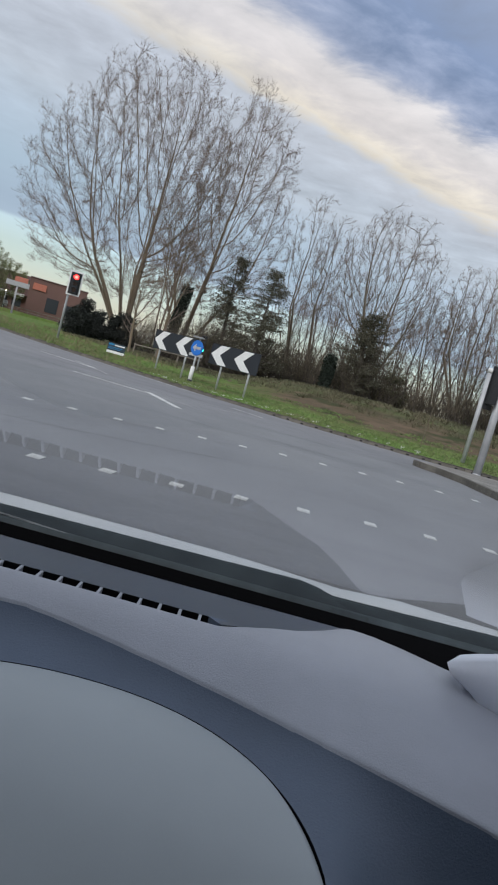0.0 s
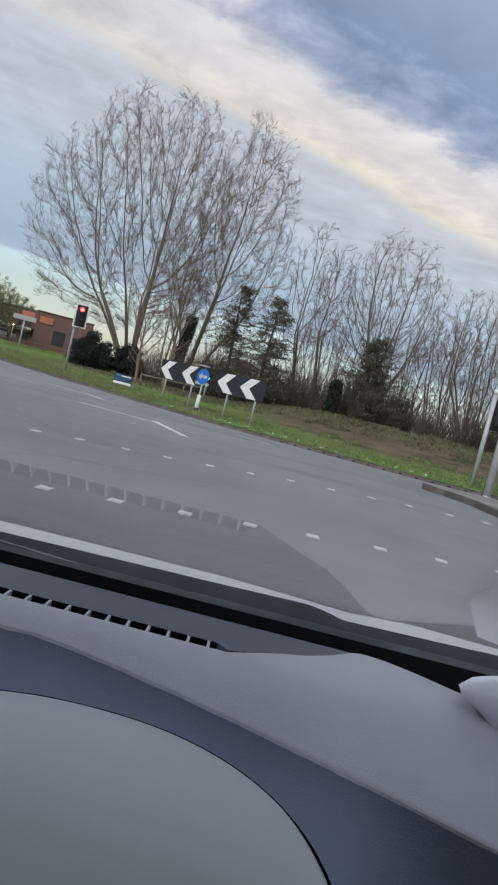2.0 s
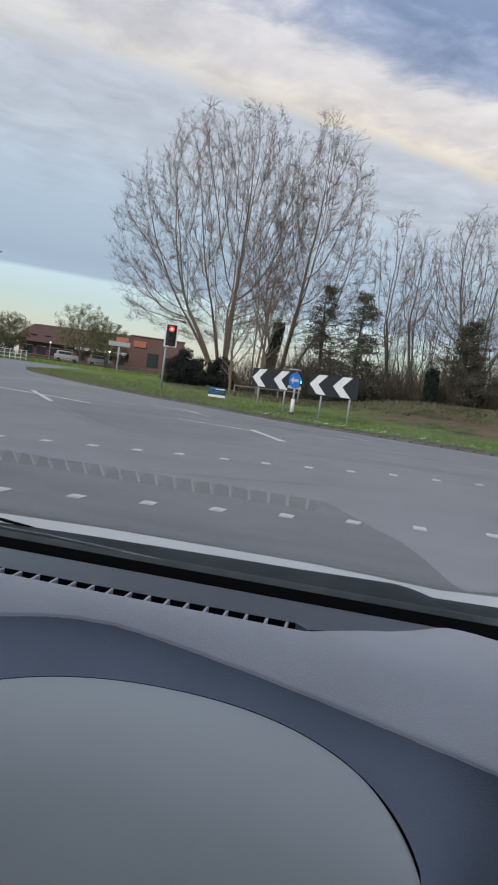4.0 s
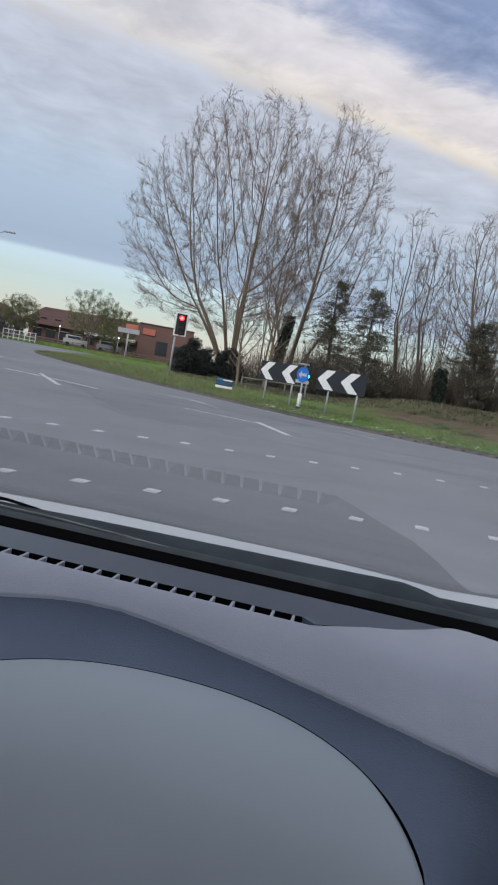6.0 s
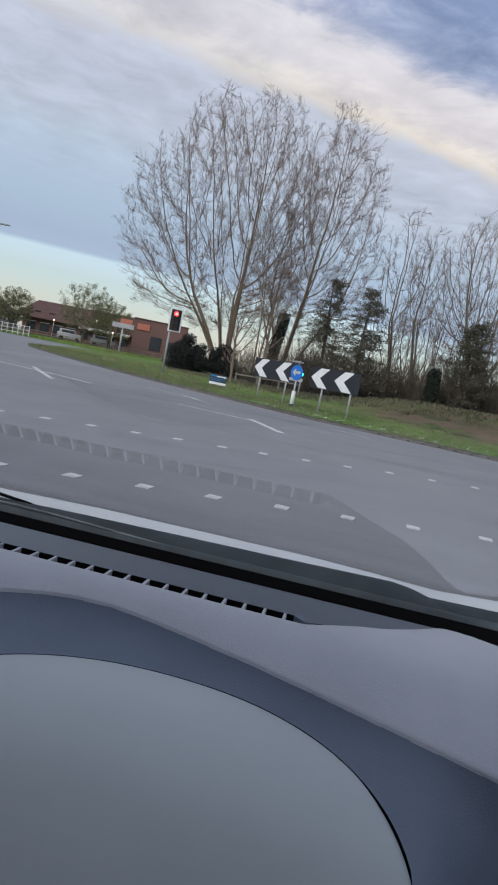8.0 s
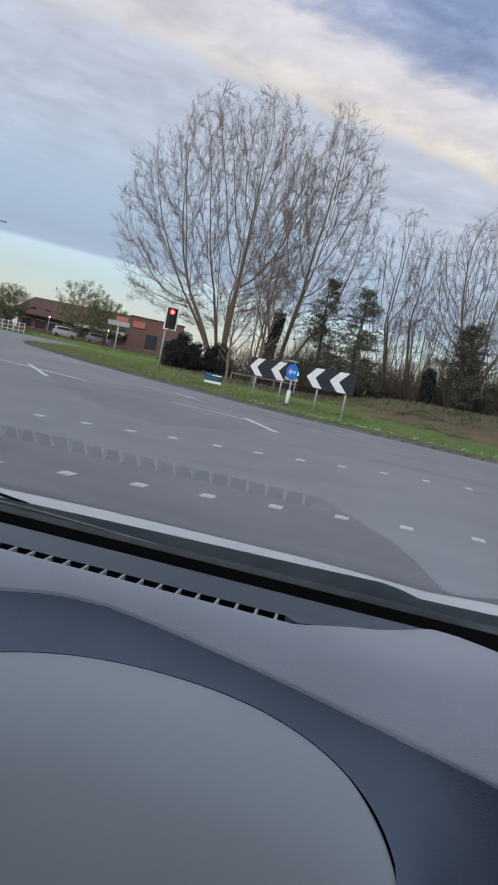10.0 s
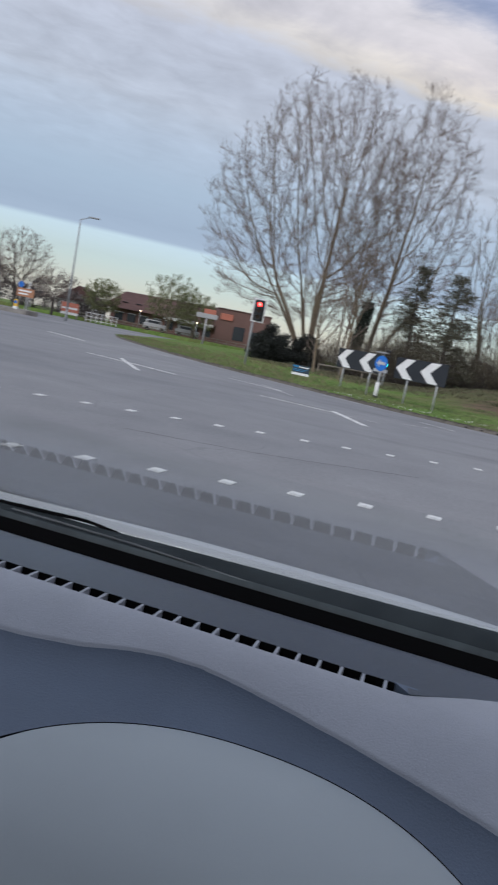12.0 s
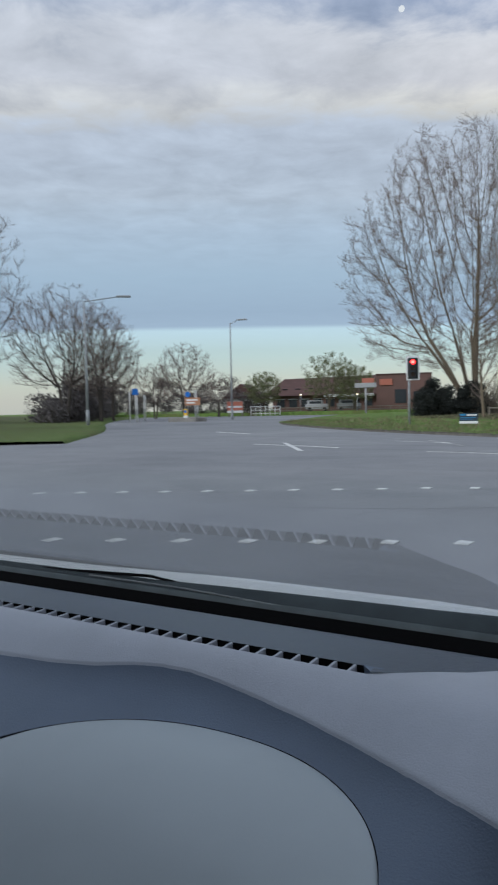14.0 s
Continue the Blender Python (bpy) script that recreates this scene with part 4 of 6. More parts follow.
def conifer(at, seed, height, width, label, count=13000):
    """A ragged evergreen: a straight trunk, uneven boughs with gaps between them, and flat tufts of needles towards their ends."""
    rng = np.random.default_rng(seed)
    w = Wood(seed)
    w.branch((0, 0, -0.3), (rng.normal(0, 0.04), 0, 1), height, 0.20, 0, 0, 0.04, 8, 0.15)
    centres = []
    for z in height * np.sort(rng.uniform(0.08, 0.98, 84)):
        az = rng.uniform(0, 2 * math.pi)
        ln = width * (1.08 - 0.85 * (z / height) ** 1.4) * rng.uniform(0.35, 1.15)
        pts, _ = w.branch((0, 0, z), (math.cos(az), math.sin(az), 0.25), ln, 0.032, 1, -0.25, 0.16, 5, 0.3)
        for q in pts[2:]:
            centres += [q + rng.normal(0, 0.16, 3) for _ in range(2)]
    thing = group_thing("tree", label, "tree", at, 0, "evergreens of the wood")
    v, f = tubes(w.levels[0] + w.levels[1], 4)
    part("trunk", mesh_of("trunk", v, f, M_BARK_DARK), M_BARK_DARK, thing)
    v, f = leaf_cloud(rng, centres, (0.46, 0.46, 0.20), count, 0.068)
    part("crown", quick_mesh("crown", v, f, M_NEEDLE), M_NEEDLE, thing, "ragged dull evergreen needles")
    return thing


conifer(on_island(-1.4, 56.0), 51, 8.6, 3.0, "ragged dull evergreen at the edge of the wood")
conifer(on_island(-4.4, 58.0), 52, 9.6, 3.3, "ragged dull evergreen at the edge of the wood")
conifer(on_island(7.0, 56.5), 53, 6.8, 3.2, "low ragged evergreen at the edge of the wood")


def shrub(name, at, seed, size, count, leaf, mat, label, category="bush", lumps=26, group=""):
    """A dense shrub: many stems and lumps of small leaves with an uneven outline."""
    rng = np.random.default_rng(seed)
    sx, sy, sz = size
    o = rng.normal(0, 1, (lumps, 3))
    o /= np.linalg.norm(o, axis=1)[:, None]
    o *= rng.uniform(0.15, 1, (lumps, 1)) ** 0.4
    c = np.c_[o[:, 0] * sx * 0.82, o[:, 1] * sy * 0.8, np.abs(o[:, 2]) * sz * 0.82 + 0.1]
    lines = []
    for p in c:
        q = np.array([p[0] * 0.5, p[1] * 0.5, 0.0])
        lines.append((np.array([q, (p + q) / 2 + rng.normal(0, 0.08, 3), p]), np.array([0.04, 0.025, 0.01])))
    thing = group_thing(name, label, category, at, 0, group)
    v, f = tubes(lines, 3)
    part("stem", mesh_of("stem", v, f, M_BARK_DARK), M_BARK_DARK, thing)
    r = min(sx, sy, sz) * 0.30
    v, f = leaf_cloud(rng, c, (r * 1.2, r * 1.2, r), count, leaf)
    v[:, 2] = np.maximum(v[:, 2], 0.01)
    part("foliage", quick_mesh("foliage", v, f, mat), mat, thing)
    return thing


shrub("bush", on_island(-14.9, 55.0), 61, (2.0, 1.8, 3.3), 30000, 0.07, M_HEDGE, "dense dark evergreen bush beneath the tall tree", lumps=60)
shrub("bush", on_island(-12.3, 56.0), 62, (1.7, 1.4, 2.9), 16000, 0.07, M_HEDGE, "dense dark evergreen bush beneath the tall tree", lumps=40)
def thicket(at, seed, size, stems, label, mat=None):
    """Leafless undergrowth: many thin stems that fan out of the ground, with side twigs."""
    w = Wood(seed, (np.array([0, 0, size[2] * 0.4]), np.array([size[0], size[1], size[2] * 0.62])))
    rng = w.r
    n = stems
    p = np.c_[rng.uniform(-size[0], size[0], n) * 0.8, rng.uniform(-size[1], size[1], n) * 0.8, np.full(n, -0.1)]
    d = np.c_[rng.normal(0, 0.35, (n, 2)), np.ones(n)]
    ln = size[2] * rng.uniform(0.35, 1.0, n) * np.sqrt(np.clip(1 - (p[:, 0] / size[0]) ** 2 * 0.5, 0.2, 1))
    pts = [p]
    for _ in range(4):
        d = d + rng.normal(0, 0.14, d.shape)
        d /= np.linalg.norm(d, axis=1)[:, None]
        pts.append(pts[-1] + d * (ln / 4)[:, None])
    P, R = np.stack(pts, 1), np.linspace(0.022, 0.008, 5)[None, :] * rng.uniform(0.6, 1.4, (n, 1))
    s3 = w.sprout((P, R), 0.30, 0.12, 48, 0.9, 0.15, 0.2, 0.6, 0.008, 3)
    s4 = w.sprout(s3, 0.55, 0.1, 45, 0.5, 0.1, 0.2, 0.7, 0.006, 2)
    thing = group_thing("bush", label, "bush", at, 0, "undergrowth of the wood")
    part("stem", quick_mesh("stem", *sticks(P, R), M_BARK_DARK), M_BARK_DARK, thing)
    v, f = merged([sticks(*s3), sticks(*s4)])
    part("brushwood", quick_mesh("brushwood", v, f, mat or M_SCRUB), mat or M_SCRUB, thing, "tangle of brown leafless twigs")
    return thing


UND = "straggly leafless brown undergrowth at the foot of the trees"
for i, (x, y, sx, sz, n) in enumerate([(-10.4, 56.5, 2.2, 3.8, 190), (-7.0, 57, 2.6, 5.2, 260), (-4.2, 57, 2.8, 5.6, 280), (-0.8, 58, 2.8, 4.6, 240), (2.4, 58, 2.6, 4.4, 220), (5.6, 57, 2.8, 5.4, 220), (8.4, 57.5, 2.8, 6.2, 240),
                                       (11.2, 58, 2.6, 3.4, 170), (13.8, 56, 2.8, 4.2, 190), (16.6, 54, 3.0, 6.0, 240), (19.8, 52, 3.0, 6.0, 220), (23.4, 50, 3.2, 5.4, 180), (0.6, 66, 4, 2.6, 130), (6, 67, 4, 2.6, 130), (12, 67, 4, 2.6, 130), (18, 66, 4, 2.8, 130), (-6.0, 63.5, 2.8, 5.6, 230), (-2.6, 63, 2.8, 6.0, 240), (1.0, 63.5, 2.8, 5.2, 230), (4.4, 64, 2.6, 5.0, 210), (11.6, 63.5, 2.8, 4.6, 200)]):
    thicket(on_island(x, y), 70 + i, (sx, 1.7, sz), int(n * 0.7), UND)


def ivy_trunk(at, seed, height):
    rng = np.random.default_rng(seed)
    w = Wood(seed)
    pts, rad = w.branch((0, 0, -0.3), (0.05, 0, 1), height, 0.22, 0, 0, 0.05, 8, 0.5)
    thing = group_thing("tree", "dead trunk wrapped in dark ivy", "tree", at)
    v, f = tubes(w.levels[0], 6)
    part("trunk", mesh_of("trunk", v, f, M_BARK_DARK, True), M_BARK_DARK, thing)
    c = np.concatenate([pts[i] + (pts[i + 1] - pts[i]) * t for i in range(len(pts) - 1) for t in (np.array([[0.0]]), np.array([[0.33]]), np.array([[0.66]]))])
    v, f = leaf_cloud(rng, c, (0.55, 0.55, 0.5), 5000, 0.12)
    part("ivy", quick_mesh("ivy", v, f, M_IVY), M_IVY, thing, "dense dark ivy leaves")


ivy_trunk(on_island(-8.9, 58.5), 81, 6.6)
ivy_trunk(on_island(4.4, 55.0), 82, 2.9)
shrub("bush", on_island(7.4, 58.6), 83, (2.2, 1.2, 6.2), 9000, 0.075, M_OLIVE, "olive green creeper climbing the foot of the trees", lumps=70)
shrub("bush", on_island(10.2, 58.0), 84, (1.8, 1.2, 3.6), 4500, 0.075, M_OLIVE, "olive green creeper climbing the foot of the trees", lumps=44)
shrub("bush", on_island(17.5, 55.0), 85, (2.6, 1.4, 3.2), 5000, 0.075, M_OLIVE, "low tangled brown and green brush at the foot of the trees", lumps=50)

# trees beside the road to the left and behind the junction
LFT = "broad bare roadside tree with dark spreading limbs"
for x, y, h, sd, wd, n_ in ((-58.4, 58.0, 15.6, 91, 0.44, 420), (-58.8, 64.4, 14.0, 92, 0.36, 340), (-61.5, 69.5, 10.8, 93, 0.36, 240), (-63.0, 87.8, 11.6, 95, 0.40, 260), (-69.0, 88.0, 8.6, 94, 0.45, 190),
                            (-64.0, 99.0, 7.6, 96, 0.42, 120), (-40.6, 30.6, 16.5, 90, 0.28, 260)):
    fan_tree("tree", (x, y, 0.1), sd, ((0, 0, h * 0.57), (h * wd, h * wd, h * 0.43)), 2, n_ * 4, LFT, M_BARK_DARK, M_TWIG, 0.3, "roadside trees", thick=0.0105, twigs=0.28, fine=0.8, twig_len=0.95, floor=0.0085, low=-0.8, spread=0.25, power=0.60)


def budding_tree(at, seed, height, label):
    ends = []
    t = fan_tree("tree", at, seed, ((0, 0, height * 0.55), (height * 0.46, height * 0.46, height * 0.45)), 3, 900, label, M_BARK, M_BUD, 0.2, "budding trees before the building", thick=0.012, twigs=0.45, fine=0, twig_len=0.6, floor=0.009, low=-0.8, spread=0.25, out=ends)
    rng = np.random.default_rng(seed)
    v, f = leaf_cloud(rng, ends[0], (0.35,) * 3, 22000, 0.060)
    part("foliage", quick_mesh("foliage", v, f, M_BUD), M_BUD, t, "sparse yellowish green spring buds")
    return t


budding_tree((-47.0, 106.5, 0.58), 97, 9.6, "round tree in pale green bud before the building")
budding_tree((-43.0, 108.0, 0.58), 98, 7.6, "round tree in pale green bud before the building")
budding_tree((-60.0, 107.5, 0.58), 99, 7.0, "narrow tree in pale green bud by the road")


def hedge_belt():
    """The low dark belt of woods and hedges along the far side of the road."""
    rng = np.random.default_rng(5)
    spans = [((-62, 50), (-112, 80), 5.5), ((-118, 118), (-60, 106), 8.5), ((-62, 66), (-104, 118), 6.5), ((-56, 54), (-66, 72), 3.6)]
    V, F, n0 = [], [], 0
    for p, q, h in spans:
        p, q = np.array(p, float), np.array(q, float)
        n = int(np.hypot(*(q - p)) * 5.5)
        t = rng.uniform(0, 1, n)
        side = np.array([-(q - p)[1], (q - p)[0]]) / np.hypot(*(q - p)) * 4
        xy = p + (q - p) * t[:, None] + side * rng.uniform(0, 1, n)[:, None]
        c = np.c_[xy, rng.uniform(0.05, 1.0, n) ** 0.9 * h * (0.72 + 0.28 * np.sin(t * 23 + h))]
        v, f = leaf_cloud(rng, c, (1.3, 1.3, 0.9), n * 90, 0.16)
        V.append(v)
        F.append(f + n0)
        n0 += len(v)
    me = quick_mesh("hedge_belt", np.concatenate(V), np.concatenate(F), M_FARWOOD)
    return tagged(new("hedge_belt", me), "low dark belt of bare hedges along the far road", "hedge", kind="stuff")


hedge_belt()


def blades(name, points, height, count, mat, label, category, lean=0.35, width=0.012, seed=7):
    """Grass blades: narrow upright slips scattered over the given ground points."""
    rng = np.random.default_rng(seed)
    p = points[rng.integers(0, len(points), count)] + np.c_[rng.normal(0, 0.12, (count, 2)), np.zeros(count)]
    p[:, 2] = island_height_fast(p) - 0.02
    az = rng.uniform(0, 2 * math.pi, count)
    a = np.c_[np.cos(az), np.sin(az), np.zeros(count)] * width * rng.uniform(0.6, 1.6, count)[:, None]
    h = height * rng.uniform(0.4, 1.3, count)
    t = p + np.c_[rng.normal(0, lean, (count, 2)) * h[:, None], h]
    v = np.stack([p - a, p + a, t + a * 0.35, t - a * 0.35], 1).reshape(-1, 3)
    me = quick_mesh(name, v, np.arange(4 * count).reshape(-1, 4), mat)
    return tagged(new(name, me), label, category, kind="stuff")


def island_height_fast(p):
    out = np.empty(len(p))
    for i in range(0, len(p), 4000):
        out[i:i + 4000] = island_height(p[i:i + 4000, 0], p[i:i + 4000, 1])
    return out


def verge_points(d0, d1, n, seed, x0=-27.0, x1=12.0):
    """Points on the grass between two distances behind the kerb."""
    rng = np.random.default_rng(seed)
    line = kerb_line[(kerb_line[:, 0] > x0) & (kerb_line[:, 0] < x1) & (kerb_line[:, 1] < 60)]
    i = rng.integers(0, len(line) - 1, n)
    t = line[i + 1] - line[i]
    t /= np.hypot(t[:, 0], t[:, 1])[:, None]
    nrm = np.c_[-t[:, 1], t[:, 0]]
    q = line[i] + nrm * rng.uniform(d0, d1, n)[:, None]
    return np.c_[q, np.zeros(n)]


M_BLADE = material("grass_blade", (0.150, 0.235, 0.066), 0.9, var=0.5, scale=0.35, fine=3, bump=0, tint=(0.17, 0.18, 0.085), island=0.6)
M_DRYGRASS = material("dry_grass_blade", (0.235, 0.205, 0.115), 0.9, var=0.4, scale=0.6, fine=5, bump=0, tint=(0.17, 0.14, 0.08), island=0.6)
M_PETAL = material("daisy_white", (0.75, 0.75, 0.70), 0.8, var=0.2, bump=0, island=0.4)
blades("verge_grass", np.concatenate([verge_points(0.12, 3.2, 2600, 1), verge_points(2.5, 6.5, 900, 11)]), 0.075, 48000, M_BLADE, "uneven green verge grass behind the kerb", "grass", width=0.016)
blades("dry_grass", verge_points(0.15, 3.0, 500, 2, -27, -6), 0.18, 1500, M_DRYGRASS, "tufts of pale dry grass along the kerb", "grass", width=0.012, seed=8)
M_LITTER = material("leaf_litter_brown", (0.150, 0.128, 0.080), 0.95, var=0.5, scale=0.5, fine=4, bump=0, tint=(0.085, 0.092, 0.045), island=0.7)
blades("ground_cover", verge_points(8.5, 17.0, 2600, 13, -22, 24), 0.13, 20000, M_LITTER, "low brown and olive ground cover beneath the trees", "undergrowth", lean=0.9, width=0.016, seed=12)
blades("dead_grass", verge_points(2.5, 9.0, 260, 3, -24, -8), 0.22, 900, M_DRYGRASS, "patches of tall pale dead grass", "grass", width=0.014, seed=9)
pt_ = verge_points(0.2, 1.1, 170, 4, -4.5, 6.0)
pt_[:, 2] = island_height(pt_[:, 0], pt_[:, 1]) + 0.05
v_, f_ = leaf_cloud(np.random.default_rng(4), pt_, (0.10, 0.10, 0.03), 330, 0.022)
tagged(new("daisies", quick_mesh("daisies", v_, f_, M_PETAL)), "scattered small white flowers along the kerb", "flowers", kind="stuff")

# ---------------------------------------------------------------- street furniture

LINE_A, LINE_U = np.array([-4.75, 29.6]), np.array([4.06, -4.10]) / math.hypot(4.06, 4.10)
LINE_RZ = math.degrees(math.atan2(LINE_U[1], LINE_U[0]))


def on_line(s, off=0.0):
    p = LINE_A + LINE_U * s + np.array([LINE_U[1], -LINE_U[0]]) * off
    return (p[0], p[1])


def chevron_sign(s0, s1, posts, tips):
    """A black board with white chevrons that point left, on two round posts. Local x runs along the board."""
    x, y = on_line(s0)
    g = ground_at(x, y) - 0.12
    th = group_thing("chevron_sign", "long black board with two white chevrons on grey posts", "road sign", (x, y, 0.0), LINE_RZ, "chevron boards")
    n = s1 - s0
    board = part("board", box(0, n, -0.012, 0.012, 1.10, 1.90, 0.004), M_SIGNBLACK, th)
    for t in tips:
        bm = bmesh.new()
        x0, zc, hw = t - s0, 1.50, 0.375
        w, run = 0.52, 0.50
        pts = [(x0, zc), (x0 + run, zc + hw), (x0 + run + w, zc + hw), (x0 + w, zc), (x0 + run + w, zc - hw), (x0 + run, zc - hw)]
        fr = [bm.verts.new((px_, -0.018, pz)) for px_, pz in pts]
        bk = [bm.verts.new((px_, -0.0125, pz)) for px_, pz in pts]
        bm.faces.new((fr[0], fr[3], fr[2], fr[1]))
        bm.faces.new((fr[0], fr[5], fr[4], fr[3]))
        for i in range(6):
            bm.faces.new((fr[i], fr[(i + 1) % 6], bk[(i + 1) % 6], bk[i]))
        bmesh.ops.recalc_face_normals(bm, faces=bm.faces[:])
        part("chevron", bm, M_SIGNWHITE, board, "white reflective chevron")
    for p in posts:
        q = on_line(p)
        gz = ground_at(*q)
        part("post", rod((p - s0, 0.05, gz - 0.2), (p - s0, 0.05, 1.86), 0.038), M_GALV, th)
        part("clip", box(p - s0 - 0.06, p - s0 + 0.06, 0.012, 0.095, 1.28, 1.33, 0.004), M_GALV, th)
        part("clip", box(p - s0 - 0.06, p - s0 + 0.06, 0.012, 0.095, 1.68, 1.73, 0.004), M_GALV, th)
    return th


chevron_sign(-0.50, 2.52, (0.0, 1.85), (-0.47, 1.07))
chevron_sign(3.38, 6.18, (4.15, 5.76), (3.44, 4.81))


def direction_disc():
    x, y = on_line(2.92, 0.35)
    g = ground_at(x, y)
    th = group_thing("direction_sign", "round blue sign with a white arrow on a short post", "road sign", (x, y, g), LINE_RZ + 12)
    post = part("post", rod((0, 0.05, -0.2), (0, 0.05, 1.75), 0.038), M_GALV, th)
    part("sleeve", rod((0, 0.05, -0.1), (0, 0.05, 0.62), 0.085, 0.075, 14), M_WHITE, th, "pale sleeve with a striped foot")
    part("foot_band", rod((0, 0.05, 0.0), (0, 0.05, 0.10), 0.09, 0.09, 14), M_SIGNBLACK, th)
    disc = part("disc", rod((0, 0.005, 1.36), (0, -0.012, 1.36), 0.30, 0.30, 36), M_SIGNBLUE, th)
    bm = bmesh.new()
    pts = [(-0.21, 0), (-0.05, 0.16), (-0.05, 0.055), (0.20, 0.055), (0.20, -0.055), (-0.05, -0.055), (-0.05, -0.16)]
    vs = [bm.verts.new((a_, -0.017, 1.36 + b_)) for a_, b_ in pts]
    bm.faces.new(vs)
    bmesh.ops.solidify(bm, geom=bm.faces[:], thickness=-0.004)
    part("arrow", bm, M_SIGNWHITE, disc, "white arrow")
    part("lamp_hood", box(-0.22, 0.22, -0.14, 0.06, 1.74, 1.80, 0.015), M_GREYPOLE, th)
    part("backing_plate", box(-0.34, 0.34, 0.02, 0.03, 1.02, 1.14, 0.003), M_GALV, th)
    return th


direction_disc()


def signal_head(th, x, y, z, lit, rz_local=0.0, board=True):
    """Housing with three hooded lenses and a white-edged backing board; lit: 0 red, 1 amber, 2 green, None off."""
    if board:
        b = part("backing_board", box(x - 0.33, x + 0.33, y + 0.03, y + 0.045, z - 0.60, z + 0.60, 0.003), M_SIGNWHITE, th, "white border of the backing board")
        part("board_face", box(x - 0.255, x + 0.255, y + 0.018, y + 0.029, z - 0.53, z + 0.53, 0.003), M_BOARDBLACK, b)
    h = part("housing", box(x - 0.155, x + 0.155, y - 0.10, y + 0.017, z - 0.50, z + 0.50, 0.03), M_BOARDBLACK, th)
    for k in range(3):
        zz = z + 0.31 - 0.31 * k
        on = k == lit
        part("lens", rod((x, y - 0.10, zz), (x, y - 0.112, zz), 0.118, 0.11, 20), (M_RED_ON, M_LENS_OFF, M_GREEN_ON)[k] if on else M_LENS_OFF, h, "lit signal lens" if on else "")
        if on:
            part("lamp_core", rod((x, y - 0.1125, zz), (x, y - 0.117, zz), 0.075, 0.07, 16), M_RED_CORE if k == 0 else M_GREEN_ON, h, "bright lamp core")
        bm = bmesh.new()
        n = 12
        for i in range(n + 1):
            an = math.pi * (i / n) * 1.3 - math.pi * 0.15
            for yy in (y - 0.10, y - 0.24):
                r_ = 0.130 if yy > y - 0.2 else 0.124
                bm.verts.new((x + math.cos(an) * r_, yy, zz + math.sin(an) * r_))
        bm.verts.ensure_lookup_table()
        for i in range(n):
            bm.faces.new((bm.verts[2 * i], bm.verts[2 * i + 2], bm.verts[2 * i + 3], bm.verts[2 * i + 1]))
        bmesh.ops.solidify(bm, geom=bm.faces[:], thickness=0.005)
        part("hood", bm, M_BOARDBLACK, h)


def traffic_light(at, rz, lit, top=3.62, label="", head_dx=0.16):
    th = group_thing("traffic_light", label, "traffic light", at, rz, "signals of the junction")
    part("pole", rod((0, 0.16, -0.3), (0, 0.16, top - at[2] - 0.1), 0.057, 0.055, 14), M_GREYPOLE, th)
    part("bracket", box(-0.02, head_dx + 0.02, 0.03, 0.17, top - at[2] - 0.75, top - at[2] - 0.70, 0.006), M_GREYPOLE, th)
    signal_head(th, head_dx, 0.0, top - at[2] - 0.58, lit)
    return th


tx, ty = -10.52, 34.3
traffic_light((tx, ty, ground_at(tx, ty)), 17.0, 0, 3.66, "traffic light showing red with a white-edged board", 0.20)

# signals on the paved island at the right
def plain_pole(at, h, r, label, tip):
    th = group_thing("signal_pole", label, "pole", at, 0, "poles on the small island")
    part("pole", rod((0, 0, -0.2), (0, 0, h), r, r * 0.95, 14), M_GALV, th)
    part("cap", rod((0, 0, h), (0, 0, h + 0.16), r * 1.12, r * 1.05, 14), M_WHITE if tip else M_GREYPOLE, th)
    return th


plain_pole((6.98, 22.9, ground_at(6.98, 22.9)), 3.05, 0.075, "slim galvanised pole with a pale cap", True)


def side_signal():
    th = group_thing("traffic_light", "grey signal pole with a black head seen edge on", "traffic light", (6.56, 19.9, 0.0), 0, "signals of the junction")
    part("pole", rod((0, 0, -0.1), (0, 0, 3.7), 0.11, 0.105, 16), M_GALV, th)
    part("base_plate", rod((0, 0, 0.0), (0, 0, 0.16), 0.13, 0.10, 16), M_GALV, th)
    part("backing_board", box(-0.40, -0.12, 0.10, 0.125, 1.95, 3.2, 0.006, Matrix.Rotation(radians(8), 4, "Z")), M_BOARDBLACK, th)
    part("housing", box(-0.36, -0.14, -0.16, 0.095, 2.1, 3.1, 0.03, Matrix.Rotation(radians(8), 4, "Z")), M_BOARDBLACK, th)
    for z in (2.25, 2.95):
        part("bracket", box(-0.2, 0.0, -0.03, 0.03, z - 0.02, z + 0.02, 0.005), M_GALV, th)
    return th


side_signal()
plain_pole((7.25, 19.1, 0.0), 3.3, 0.05, "slim galvanised pole on the small island", False)


